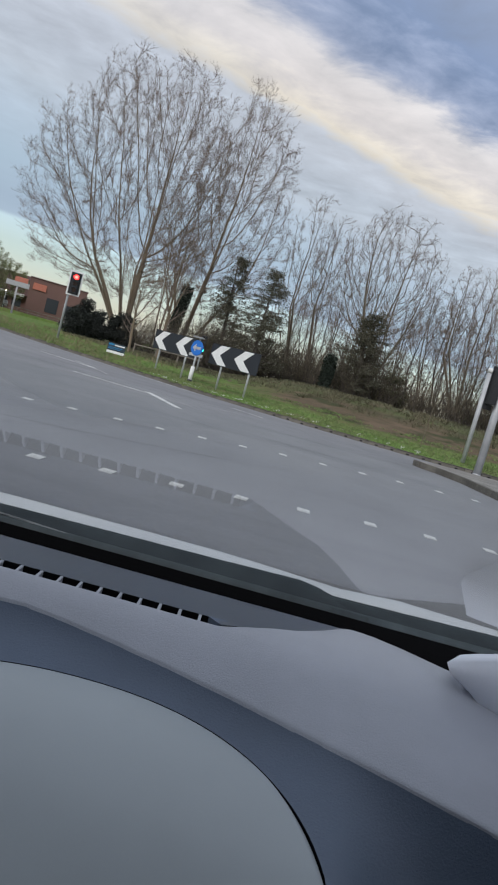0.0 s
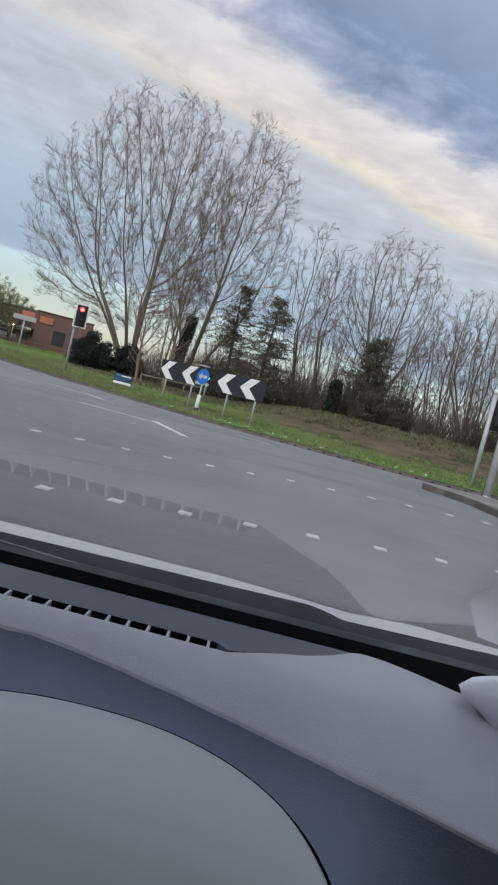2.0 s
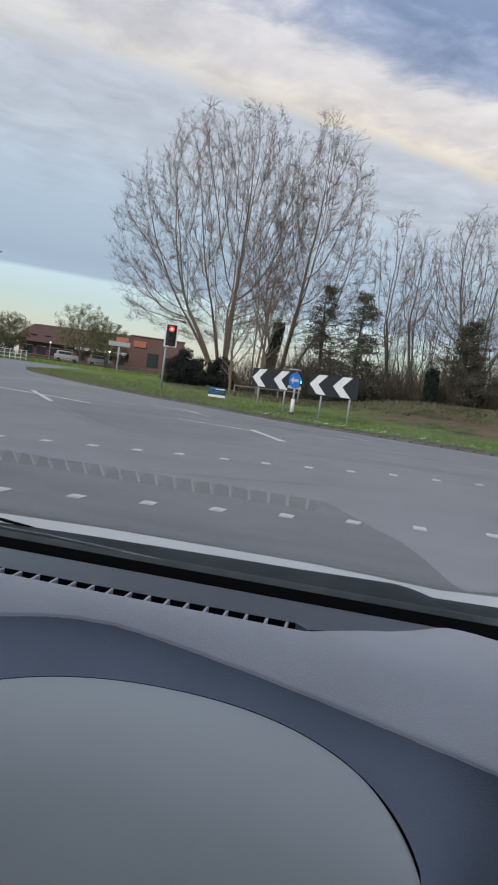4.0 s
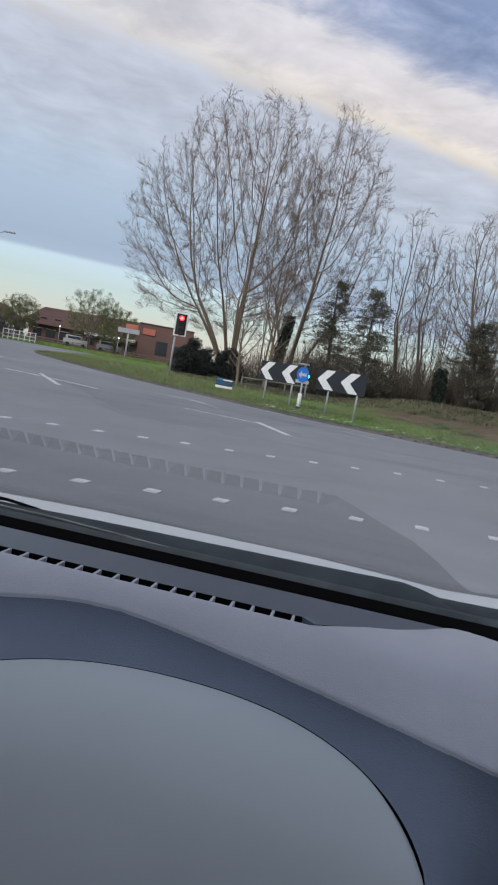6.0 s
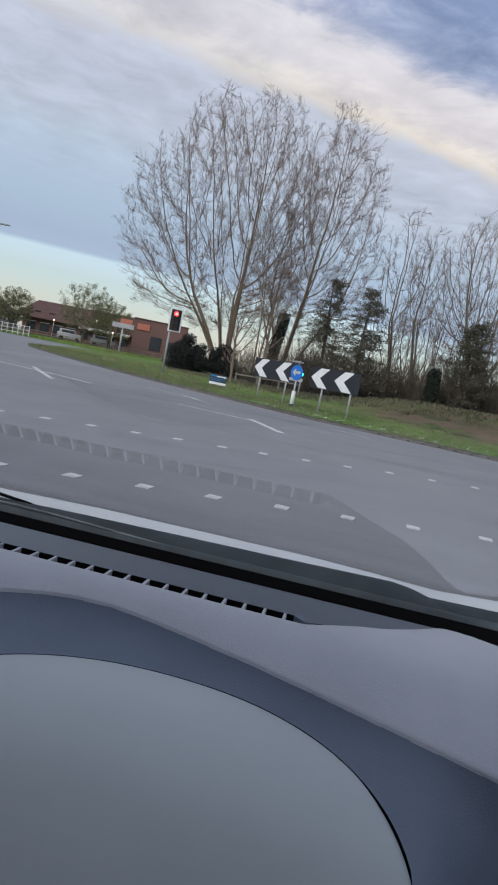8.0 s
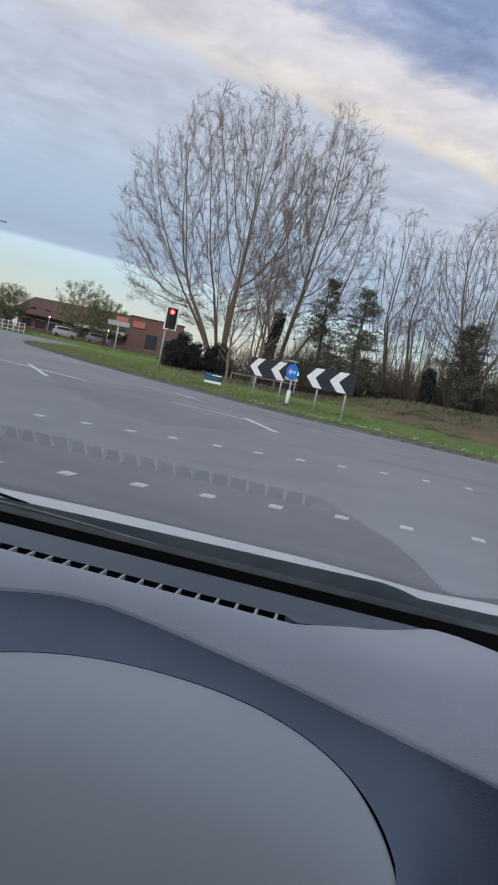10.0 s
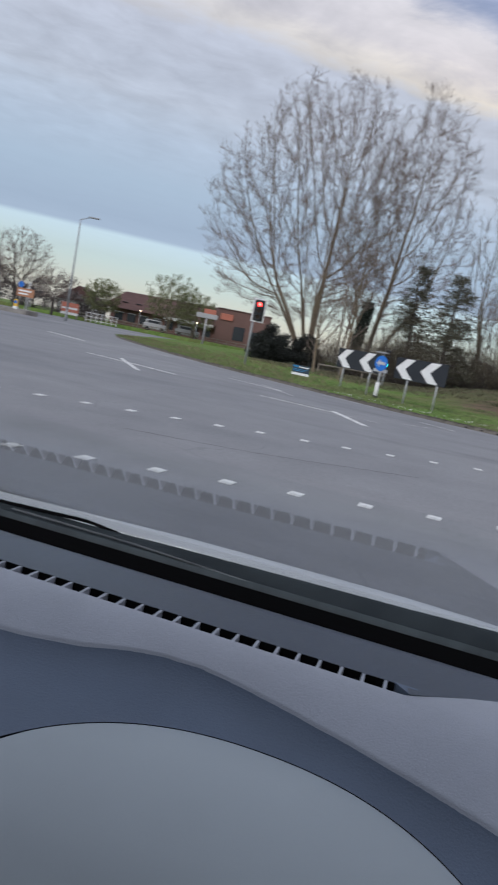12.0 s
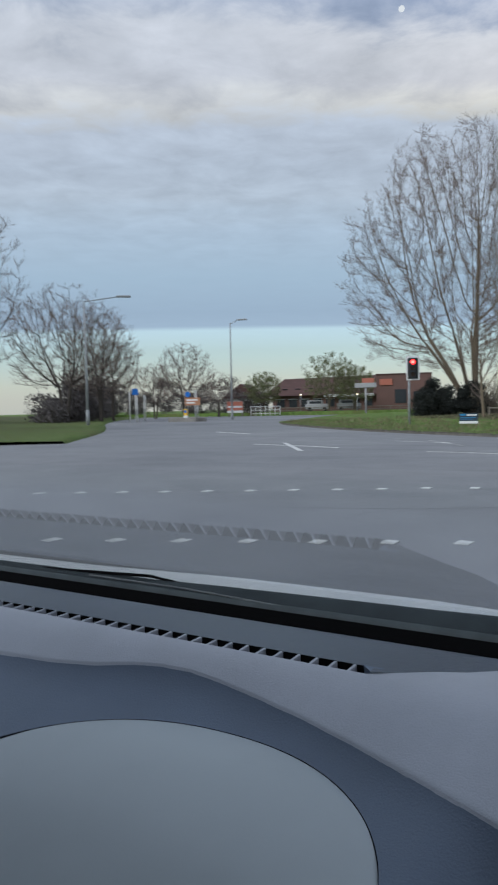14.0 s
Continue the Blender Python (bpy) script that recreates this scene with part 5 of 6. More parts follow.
def sale_board():
    """A low advertising board: coloured face, lines of lettering as bars, a white strip beneath, two feet."""
    x, y = -6.9, 31.3
    g = ground_at(x, y)
    th = group_thing("advertising_board", "low dark blue advertising board with a white strip on two feet", "sign", (x, y, g), -14)
    face = part("panel", box(-0.44, 0.44, -0.012, 0.012, 0.14, 0.60, 0.004), M_BOARDNAVY, th)
    part("strip", box(-0.44, 0.44, -0.017, -0.0125, 0.14, 0.25, 0.001), M_SIGNWHITE, face, "white strip")
    part("heading", box(-0.40, -0.12, -0.017, -0.0125, 0.49, 0.57, 0.001), M_BOARDBLUE, face, "bright blue bar of lettering")
    part("heading", box(-0.09, 0.40, -0.017, -0.0125, 0.49, 0.54, 0.001), M_SIGNWHITE, face, "white bar of lettering")
    for i, (a_, b_) in enumerate(((-0.40, 0.34), (-0.40, 0.22))):
        part("line", box(a_, b_, -0.017, -0.0125, 0.395 - 0.07 * i, 0.42 - 0.07 * i, 0.001), M_BOARDBLUE, face)
    for a_ in (-0.34, 0.34):
        part("foot", box(a_ - 0.02, a_ + 0.02, 0.013, 0.05, -0.12, 0.5, 0.004), M_TIMBER, th)
    return th


sale_board()


def rail_fence(points, z, label):
    th = group_thing("rail_fence", label, "fence", (0, 0, 0))
    for (x0, y0), (x1, y1) in zip(points[:-1], points[1:]):
        g0, g1 = z(x0, y0), z(x1, y1)
        part("post", box(x0 - 0.05, x0 + 0.05, y0 - 0.05, y0 + 0.05, g0 - 0.2, g0 + 0.62, 0.008), M_TIMBER, th)
        part("rail", rod((x0, y0, g0 + 0.52), (x1, y1, g1 + 0.52), 0.05, 0.05, 6), M_TIMBER, th)
    return th


rail_fence([(-9.4, 48.0), (-7.8, 47.6), (-6.2, 47.2), (-4.6, 46.8)], ground_at, "low grey timber rail among the trees")


def far_signal(x, y, z):
    th = group_thing("traffic_light", "distant signal showing green between the trees", "traffic light", (x, y, ground_at(x, y)), 0, "signals of the junction")
    part("pole", rod((0, 0.12, -0.2), (0, 0.12, z + 0.1), 0.05, 0.05, 10), M_GREYPOLE, th)
    signal_head(th, 0, 0, z, 2, board=False)
    return th


far_signal(-4.05, 40.0, 1.55)


def street_lamp(at, height, arm, rz, label):
    th = group_thing("street_lamp", label, "street lamp", at, rz, "lamps along the road")
    part("column", rod((0, 0, -0.3), (0, 0, height), 0.13, 0.07, 12), M_GREYPOLE, th)
    part("base", rod((0, 0, -0.1), (0, 0, 1.3), 0.16, 0.15, 12), M_GREYPOLE, th)
    part("arm", rod((0, 0, height - 0.05), (arm, 0, height + 0.35), 0.05, 0.045, 8), M_GREYPOLE, th)
    bm = box(arm - 0.1, arm + 1.15, -0.16, 0.16, height + 0.29, height + 0.46, 0.06)
    part("lantern", bm, M_GREYPOLE, th, "flat grey lantern")
    return th


street_lamp((-44.7, 72.2, 0.02), 11.7, 1.0, 15, "tall grey street lamp with a single arm")
street_lamp((-42.9, 45.3, 0.15), 10.8, 2.9, 35, "tall grey street lamp with a single arm")

# ---------------------------------------------------------------- the brick building beyond the road

BLD = (-63.0, 112.0, 0.5)
BLD_RZ = math.degrees(math.atan2(10, 30))


def building():
    th = group_thing("brick_building", "long low brick building under a brown tiled roof", "building", BLD, BLD_RZ)
    part("wall", box(1.8, 21.0, 1.5, 15, -0.5, 3.2), M_BRICK, th)
    # gabled roof along the length, hipped at the near end
    bm = bmesh.new()
    e_, r_ = 3.0, 6.4
    P = [(0.2, 0.6, e_), (21.3, 0.6, e_), (21.3, 16, e_), (0.2, 16, e_), (3.0, 8.2, r_), (21.3, 8.2, r_ + 0.3)]
    vs = [bm.verts.new(p) for p in P]
    for f in ((0, 1, 5, 4), (2, 3, 4, 5), (3, 0, 4), (1, 2, 5), (0, 3, 2, 1)):
        bm.faces.new([vs[i] for i in f])
    bmesh.ops.recalc_face_normals(bm, faces=bm.faces[:])
    roof = part("roof", bm, M_ROOF, th, "brown tiled roof")
    for i in range(7):
        part("skylight", box(3.4 + 2.5 * i, 4.4 + 2.5 * i, 2.8, 3.6, 4.2, 4.34, 0.02), M_WHITE if i in (4, 5) else M_DARKGLASS, roof)
    for i in range(8):
        w = part("window", box(2.6 + 2.3 * i, 4.1 + 2.3 * i, 1.42, 1.52, 0.9, 2.3), M_DARKGLASS, th)
        part("window_frame", box(2.5 + 2.3 * i, 4.2 + 2.3 * i, 1.40, 1.50, 2.3, 2.4), M_WHITE, w)
    part("fascia", box(11.5, 20.5, 0.4, 0.6, 2.6, 3.1, 0.02), M_WHITE, th, "pale fascia board")
    # taller brick wing to the right
    part("wall", box(21.0, 30.5, -1.5, 17, -0.5, 6.2), M_BRICK, th, "tall plain brick wall of the wing")
    part("coping", box(20.9, 30.6, -1.6, 17.1, 6.2, 6.42, 0.03), M_ROOF, th)
    part("window", box(24.2, 26.2, -1.58, -1.48, 1.2, 3.6), M_DARKGLASS, th)
    part("window", box(27.4, 29.4, -1.58, -1.48, 1.2, 3.2), M_DARKGLASS, th)
    part("sign_panel", box(21.6, 23.8, -1.66, -1.52, 4.4, 5.5, 0.02), M_ORANGE, th, "faded orange sign panel")
    return th


building()
gable = group_thing("gabled_house", "low house with a dark gable and pale front", "building", (-70.5, 110.5, 0.4), 18)
part("wall", box(0, 7, 0, 9, -0.4, 3.0), M_WHITE, gable, "pale rendered wall")
bm_ = bmesh.new()
vs_ = [bm_.verts.new(p) for p in [(-0.4, -0.5, 2.9), (7.4, -0.5, 2.9), (3.5, -0.5, 5.6), (-0.4, 9.5, 2.9), (7.4, 9.5, 2.9), (3.5, 9.5, 5.6)]]
for f_ in ((0, 1, 2), (4, 3, 5), (0, 2, 5, 3), (2, 1, 4, 5), (1, 0, 3, 4)):
    bm_.faces.new([vs_[i] for i in f_])
bmesh.ops.recalc_face_normals(bm_, faces=bm_.faces[:])
part("roof", bm_, M_ROOF, gable, "dark tiled roof")
for i_ in range(2):
    part("window", box(1.2 + 3 * i_, 2.6 + 3 * i_, -0.06, 0.04, 1.0, 2.3), M_DARKGLASS, gable)


def post_fence(p, q, count, h, mat, label, category="fence", z=0.6, rails=2):
    th = group_thing("fence", label, category, (0, 0, 0))
    p, q = np.array(p, float), np.array(q, float)
    for i in range(count):
        c = p + (q - p) * i / (count - 1)
        part("post", box(c[0] - 0.05, c[0] + 0.05, c[1] - 0.05, c[1] + 0.05, z - 0.3, z + h, 0.01), mat, th)
    for k in range(rails):
        zz = z + h * (0.92 - 0.45 * k)
        part("rail", rod((*p, zz), (*q, zz), 0.045, 0.045, 6), mat, th)
    return th


post_fence((-62, 103.5), (-30, 112.0), 22, 0.95, M_TIMBER, "dark timber post and rail fence along the far road", z=0.4)
post_fence((-59.5, 102.0), (-54.5, 103.2), 7, 1.3, M_WHITE, "white painted fence by the entrance", z=0.4, rails=3)
post_fence((-31.5, 104.0), (-20.0, 96.0), 14, 1.6, M_GALV, "grey metal railing beside the brick wing", z=0.3, rails=3)


def parked_vehicle(at, rz, body_mat, label):
    th = group_thing("parked_van", label, "vehicle", at, rz)
    bm = box(-2.0, 2.0, -0.85, 0.85, 0.35, 1.25, 0.12)
    part("body", bm, body_mat, th)
    part("cabin", box(-1.7, 0.9, -0.78, 0.78, 1.2, 1.85, 0.15), body_mat, th)
    part("side_window", box(-1.3, 0.7, -0.80, -0.77, 1.3, 1.7, 0.01), M_DARKGLASS, th)
    for wx in (-1.25, 1.25):
        for wy in (-0.82, 0.82):
            wh = part("wheel", rod((wx, wy - 0.09, 0.33), (wx, wy + 0.09, 0.33), 0.33, 0.33, 16), M_BOARDBLACK, th)
    return th


parked_vehicle((-44.5, 109.2, 0.6), 20, M_VAN, "pale parked van before the brick building")
parked_vehicle((-49.8, 108.0, 0.6), 18, M_VAN, "pale parked van before the brick building")


def red_hoarding():
    th = group_thing("hoarding", "orange red advertising hoarding beside the road", "sign", (-59.6, 97.0, 0.3), 6)
    part("panel", box(-1.45, 1.45, -0.05, 0.05, 0.75, 2.2, 0.01), M_ORANGE, th)
    part("strip", box(-1.3, 1.3, -0.06, -0.052, 1.2, 1.5, 0.002), M_SIGNWHITE, th, "pale bar of lettering")
    part("lower_panel", box(-1.45, 1.45, -0.05, 0.05, 0.35, 0.72, 0.01), M_SIGNWHITE, th)
    for x in (-1.2, 1.2):
        part("post", box(x - 0.06, x + 0.06, 0.05, 0.15, -0.4, 2.1, 0.01), M_TIMBER, th)


red_hoarding()


def splitter_signs():
    isl = part("splitter_island", slab([(-46, 61), (-42.5, 61.2), (-41.8, 62.2), (-48, 70.5), (-50, 71)], -0.05, 0.42), M_PAVING, None)
    tagged(isl, "narrow kerbed splitter island in the far road", "traffic island", kind="structure")
    th = group_thing("direction_sign", "brown road sign with a blue plate on grey posts", "road sign", (-43.4, 62.0, 0.42), 12)
    part("panel", box(-0.9, 0.9, -0.03, 0.03, 1.35, 2.2, 0.01), M_BROWNSIGN, th)
    part("strip", box(-0.7, 0.6, -0.036, -0.031, 1.85, 2.02, 0.001), M_SIGNWHITE, th, "pale bar of lettering")
    part("strip", box(-0.7, 0.3, -0.036, -0.031, 1.55, 1.70, 0.001), M_SIGNWHITE, th, "pale bar of lettering")
    part("blue_plate", rod((-0.55, -0.03, 2.55), (-0.55, 0.0, 2.55), 0.3, 0.3, 20), M_SIGNBLUE, th)
    for x in (-0.6, 0.6):
        part("post", rod((x, 0.06, -0.1), (x, 0.06, 2.7 if x < 0 else 2.1), 0.04, 0.04, 8), M_GALV, th)
    b = group_thing("bollard", "yellow faced traffic bollard on the splitter island", "bollard", (-43.9, 61.4, 0.42), 12)
    part("shell", box(-0.2, 0.2, -0.12, 0.12, -0.02, 0.95, 0.05), M_YELLOW, b)
    part("foot", box(-0.24, 0.24, -0.16, 0.16, -0.05, 0.25, 0.03), M_SIGNWHITE, b)
    part("disc", rod((0, -0.12, 0.68), (0, -0.135, 0.68), 0.16, 0.16, 18), M_SIGNBLUE, b)


splitter_signs()

for x_, y_, h_ in ((-52.6, 62.4, 3.4), (-49.5, 60.0, 2.8), (-57.5, 71.0, 3.2), (-60.5, 75.0, 3.2), (-62.6, 90.0, 4.2), (-63.8, 91.5, 4.2), (-58.2, 84.0, 4.0)):
    t_ = group_thing("marker_post", "pale slim post beside the far road", "post", (x_, y_, 0.12), 0, "posts beside the road")
    part("pole", rod((0, 0, -0.2), (0, 0, h_), 0.055, 0.05, 8), M_WHITE, t_)
    part("cap", rod((0, 0, h_), (0, 0, h_ + 0.06), 0.06, 0.03, 8), M_GALV, t_)

bs_ = group_thing("information_sign", "blue square sign on a pale post by the verge", "road sign", (-50.9, 61.4, 0.12), 30)
part("post", rod((0, 0.05, -0.2), (0, 0.05, 3.6), 0.05, 0.05, 8), M_WHITE, bs_)
part("plate", box(-0.35, 0.35, -0.02, 0.02, 3.0, 3.7, 0.01), M_SIGNBLUE, bs_)

# twin-armed sign mast before the building
sg_ = group_thing("sign_mast", "pale mast with an orange and white sign box", "sign", (-38.0, 100.0, 0.5), 15)
part("mast", rod((0, 0, -0.3), (0, 0, 4.2), 0.14, 0.12, 10), M_VAN, sg_)
part("sign_box", box(-1.6, 1.6, -0.2, 0.2, 3.6, 4.3, 0.03), M_VAN, sg_)
part("sign_cap", box(-0.5, 1.3, -0.22, 0.22, 4.3, 5.0, 0.03), M_ORANGE, sg_)

for x_, y_, z_ in ((-45.8, 108.5, 4.2), (-41.2, 104.5, 2.6), (-52.5, 107.0, 2.9)):
    l_ = group_thing("entrance_lamp", "small lit lamp on a slim post before the building", "lamp", (x_, y_, 0.55), 0, "lit lamps before the building")
    part("post", rod((0, 0, -0.2), (0, 0, z_), 0.04, 0.04, 8), M_GALV, l_)
    bm_ = bmesh.new()
    bmesh.ops.create_uvsphere(bm_, u_segments=12, v_segments=8, radius=0.10, matrix=Matrix.Translation((0, 0, z_ + 0.06)))
    part("globe", bm_, M_LAMP_WARM, l_, "lit warm globe")

bm_ = bmesh.new()
bmesh.ops.create_uvsphere(bm_, u_segments=24, v_segments=16, radius=8.5, matrix=Matrix.Translation((-618.0, 1932.0, 1103.0)))
moon = part("moon", bm_, M_MOON, None)
tagged(moon, "small pale moon high in the evening sky", "moon", kind="structure")

# ---------------------------------------------------------------- the waiting car: dashboard, windscreen base and shell

car = group_thing("car", "waiting silver car with a dark grey plastic dashboard", "car", (0, 0, 0))

SEAM_C, SEAM_R, SEAM_N = (-0.092, 0.41), 0.2261, 2.2


def crease_y(x):
    """Plan line of the lip where the dash top turns down towards the driver."""
    return np.interp(x, [-0.75, -0.50, -0.36, -0.30, -0.26, -0.22, -0.18, -0.14, -0.08, -0.02, 0.04, 0.10, 0.15, 0.20, 0.25, 0.30, 0.45],
                     [0.64, 0.64, 0.652, 0.668, 0.684, 0.694, 0.696, 0.692, 0.680, 0.664, 0.640, 0.611, 0.586, 0.559, 0.530, 0.500, 0.41])


def dash_z(x, y):
    """Level of the dash top: flat at the vent, falling gently to the lip."""
    lip = np.interp(x, [-0.5, -0.30, -0.24, -0.18, -0.11, -0.045, 0.018, 0.075, 0.13, 0.21, 0.26, 0.45], [0.9000, 0.9032, 0.9062, 0.9060, 0.9018, 0.8980, 0.8966, 0.8974, 0.8985, 0.9002, 0.9018, 0.9030])
    t = np.clip((0.742 - y) / (0.742 - crease_y(x)), 0, 1)
    return 0.9205 - (0.9205 - lip) * t**1.4


def recess_z(y):
    t = (y - (VENT_Y + 0.0225)) / (0.972 - VENT_Y - 0.0225)
    return 0.9200 - 0.020 * t - 0.045 * max(t - 0.5, 0.0) ** 2 / 0.25


def grid_mesh(name, xs, ys, fz, mat, keep=None, smooth=True):
    """A height field over xs and over ys(x, t)."""
    v, f, k = [], [], len(ys)
    for x in xs:
        for t in ys:
            v.append((x, *fz(x, t)))
    for i in range(len(xs) - 1):
        for j in range(k - 1):
            q = (i * k + j, (i + 1) * k + j, (i + 1) * k + j + 1, i * k + j + 1)
            if keep is None or keep(v[q[0]], v[q[2]]):
                f.append(q)
    return mesh_of(name, v, f, mat, smooth)


VENT_Y, VENT_Z, VENT_X1, PITCH = 0.742, 0.921, 0.020, 0.02335
SLOTS = 36
VENT_X0 = VENT_X1 - PITCH * SLOTS


def back_edge(x):
    """Far limit of the driver's side of the dash top: the vent line, then the corner of the recess, then the screen."""
    return float(np.interp(x, [-1.2, VENT_X1, 0.07, 0.115, 0.15, 0.19, 0.24, 0.30, 0.46], [VENT_Y, VENT_Y, 0.772, 0.800, 0.835, 0.885, 0.955, 0.965, 0.945]))


def fall(d):
    """How far the scoop lies below the lip, d metres towards the driver: steep first, then flattening."""
    return 0.036 * (1 - math.exp(-d / 0.024)) + 0.06 * d


def turn_down(x, d):
    """Beside the binnacle the dash end rolls over towards the door and the driver."""
    return 1.3 * max(d, 0.0) * float(smooth01((x - 0.135) / 0.16))


def seam_y(x):
    cx, cy = SEAM_C
    u = abs(x - cx) / (SEAM_R + 0.0012)
    return cy + (SEAM_R + 0.0012) * max(0.0, 1 - u**SEAM_N) ** (1 / SEAM_N) if u < 1 else 0.20


def build_dash():
    """Dash top in columns: flat from vent or screen to the lip, over a small fillet, then the scoop down to the seam."""
    cx, cy = SEAM_C
    R = SEAM_R + 0.0012
    xs = np.concatenate([np.linspace(-1.15, cx - R - 1e-4, 60), cx + R * np.linspace(-1, 1, 161), np.linspace(cx + R + 1e-4, 0.46, 60)])
    flat = np.r_[np.linspace(0, 0.9, 16), 0.94, 0.97, 0.985]
    scoop = np.r_[0.0, 0.006, 0.014, 0.025, 0.04, 0.06, 0.085, 0.115, 0.15, 0.19, 0.24, 0.30, 0.37, 0.45, 0.54, 0.64, 0.75, 0.87, 0.95, 1.0]
    scoop = np.interp(np.linspace(0, len(scoop) - 1, 3 * len(scoop)), np.arange(len(scoop)), scoop)
    v, f = [], []
    for x in xs:
        yb, ys = back_edge(x), seam_y(x)
        yc = max(float(crease_y(x)), ys + 0.011)
        zc = float(dash_z(np.array(x), np.array(yc)))
        for t in flat:
            y = yb + (yc - yb) * t
            z = float(dash_z(np.array(x), np.array(y)))
            if y > VENT_Y:
                z = min(z, recess_z(y) + 0.002)
                z -= 0.030 * float(smooth01((x - 0.20) / 0.2)) * float(smooth01((y - 0.74) / 0.2))
            v.append((x, y, z))
        inside = abs(x - cx) <= R
        w = 1 - abs((x - cx) / R) ** SEAM_N
        near = float(smooth01((abs(x - cx) / R - 0.70) / 0.25))
        soft = ((w + math.sqrt(w * w + 0.014)) / 2) ** (1 / SEAM_N)
        gain = (zc - 0.8753) / fall(yc - cy - R * (max(w, 0.0) ** (1 / SEAM_N) * (1 - near) + soft * near))
        y1 = ys if inside else cy
        reach = y1 + (cy - y1) * float(smooth01((abs(x - cx) / R - 0.60) / 0.40))
        for t in scoop:
            y = max(yc + (reach - yc) * t, ys)
            v.append((x, y, zc - fall(yc - y) * gain - 0.0006 - turn_down(x, yc - y)))
        for t in (0.2, 0.5, 1.0):
            y = y1 + (ys - y1) * t
            v.append((x, y, zc - fall(yc - y) * gain - 0.0006 - turn_down(x, yc - y)))
    k = len(flat) + len(scoop) + 3
    for i in range(len(xs) - 1):
        for j in range(k - 1):
            f.append((i * k + j, i * k + j + 1, (i + 1) * k + j + 1, (i + 1) * k + j))
    me = mesh_of("dash_top", v, f, M_DASH, True)
    # scoop faces get the darker copy: shade under the lip held in colour
    me.materials.append(M_DASH_SHADE)
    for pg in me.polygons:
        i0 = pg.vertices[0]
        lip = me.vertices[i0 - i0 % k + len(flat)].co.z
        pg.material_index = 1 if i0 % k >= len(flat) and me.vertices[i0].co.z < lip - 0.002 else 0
    return me


dash = part("dash_top", build_dash(), None, car, "grey grained plastic dash top with shade painted below the lip")


def arc_seam(r, n=90):
    cx, cy = SEAM_C
    pts = [(cx + r, cy - 0.2)] + [(cx + r * math.copysign(abs(math.cos(a_)) ** (2 / SEAM_N), math.cos(a_)), cy + r * abs(math.sin(a_)) ** (2 / SEAM_N)) for a_ in np.linspace(0, math.pi, n)] + [(cx - r, cy - 0.2)]
    return pts


def edge_drop(x):
    return 0.0032 * float(smooth01((abs(x - SEAM_C[0]) / SEAM_R - 0.80) / 0.2))


def hood_z(x, y):
    cx, cy = SEAM_C
    r = (abs(x - cx) ** SEAM_N + max(y - cy, 0) ** SEAM_N) ** (1 / SEAM_N) / SEAM_R
    return 0.8760 - edge_drop(x) + 0.022 * (1 - r * r) - 0.0008 * float(smooth01((r - 0.93) / 0.07)) - 0.10 * max(cy + 0.05 - y, 0) * max(1 - r**8, 0) - 0.5 * max(0.58 - y, 0) ** 1.5 * max(1 - r**6, 0)


def build_hood():
    """Instrument binnacle: a smooth dome inside a dark seam."""
    cx, cy = SEAM_C
    R = SEAM_R + 0.0004
    v, f = [], []
    rings = np.r_[np.linspace(0, 0.9, 14), 0.94, 0.965, 0.985, 1.0]
    cols = 96
    outline = []
    for a_ in np.linspace(0, math.pi, cols - 16):
        outline.append((math.copysign(abs(math.cos(a_)) ** (2 / SEAM_N), math.cos(a_)), abs(math.sin(a_)) ** (2 / SEAM_N)))
    left = [(-1, -y_) for y_ in np.linspace(0.06, 1.0, 8)]
    right = [(1, -y_) for y_ in np.linspace(1.0, 0.06, 8)]
    outline = right + outline + left
    for r in rings:
        for ox, oy in outline:
            x, y = cx + ox * R * r, cy + (oy * R * r if oy > 0 else oy * 0.22 * r if r > 0 else 0)
            z = hood_z(x, y)
            if r == 1.0:
                z -= 0.0010
            v.append((x, y, z))
    n = len(outline)
    for i in range(len(rings) - 1):
        for j in range(n):
            f.append((i * n + j, (i + 1) * n + j, (i + 1) * n + (j + 1) % n, i * n + (j + 1) % n))
    me = mesh_of("binnacle_hood", v, f, M_HOOD, True)
    part("binnacle_hood", me, M_HOOD, car, "smooth matt grey instrument binnacle cover")
    # dark seam round it
    bm = bmesh.new()
    prev = None
    for x, y in arc_seam(1.0, 120):
        ux, uy = (x - cx), (y - cy)
        row = []
        for r, dz in ((SEAM_R - 0.006, -0.008), (SEAM_R - 0.0005, -0.007), (SEAM_R + 0.0006, -0.006), (SEAM_R + 0.003, -0.005)):
            qx, qy = (cx + ux * r, cy + uy * r) if uy >= 0 else (cx + math.copysign(r, ux), y)
            base = 0.8720 - edge_drop(qx)
            row.append(bm.verts.new((qx, qy, base + dz)))
        if prev:
            for i in range(3):
                bm.faces.new((prev[i], row[i], row[i + 1], prev[i + 1]))
        prev = row
    part("seam", bm, M_GAP, car, "narrow black seam")


build_hood()


# recessed panel between the vent and the screen
def recess(x, t):
    y0, y1 = VENT_Y + 0.0225 if x < VENT_X1 + 0.002 else back_edge(x) - 0.0005, 0.972
    y = y0 + (y1 - y0) * t
    return y, recess_z(y)


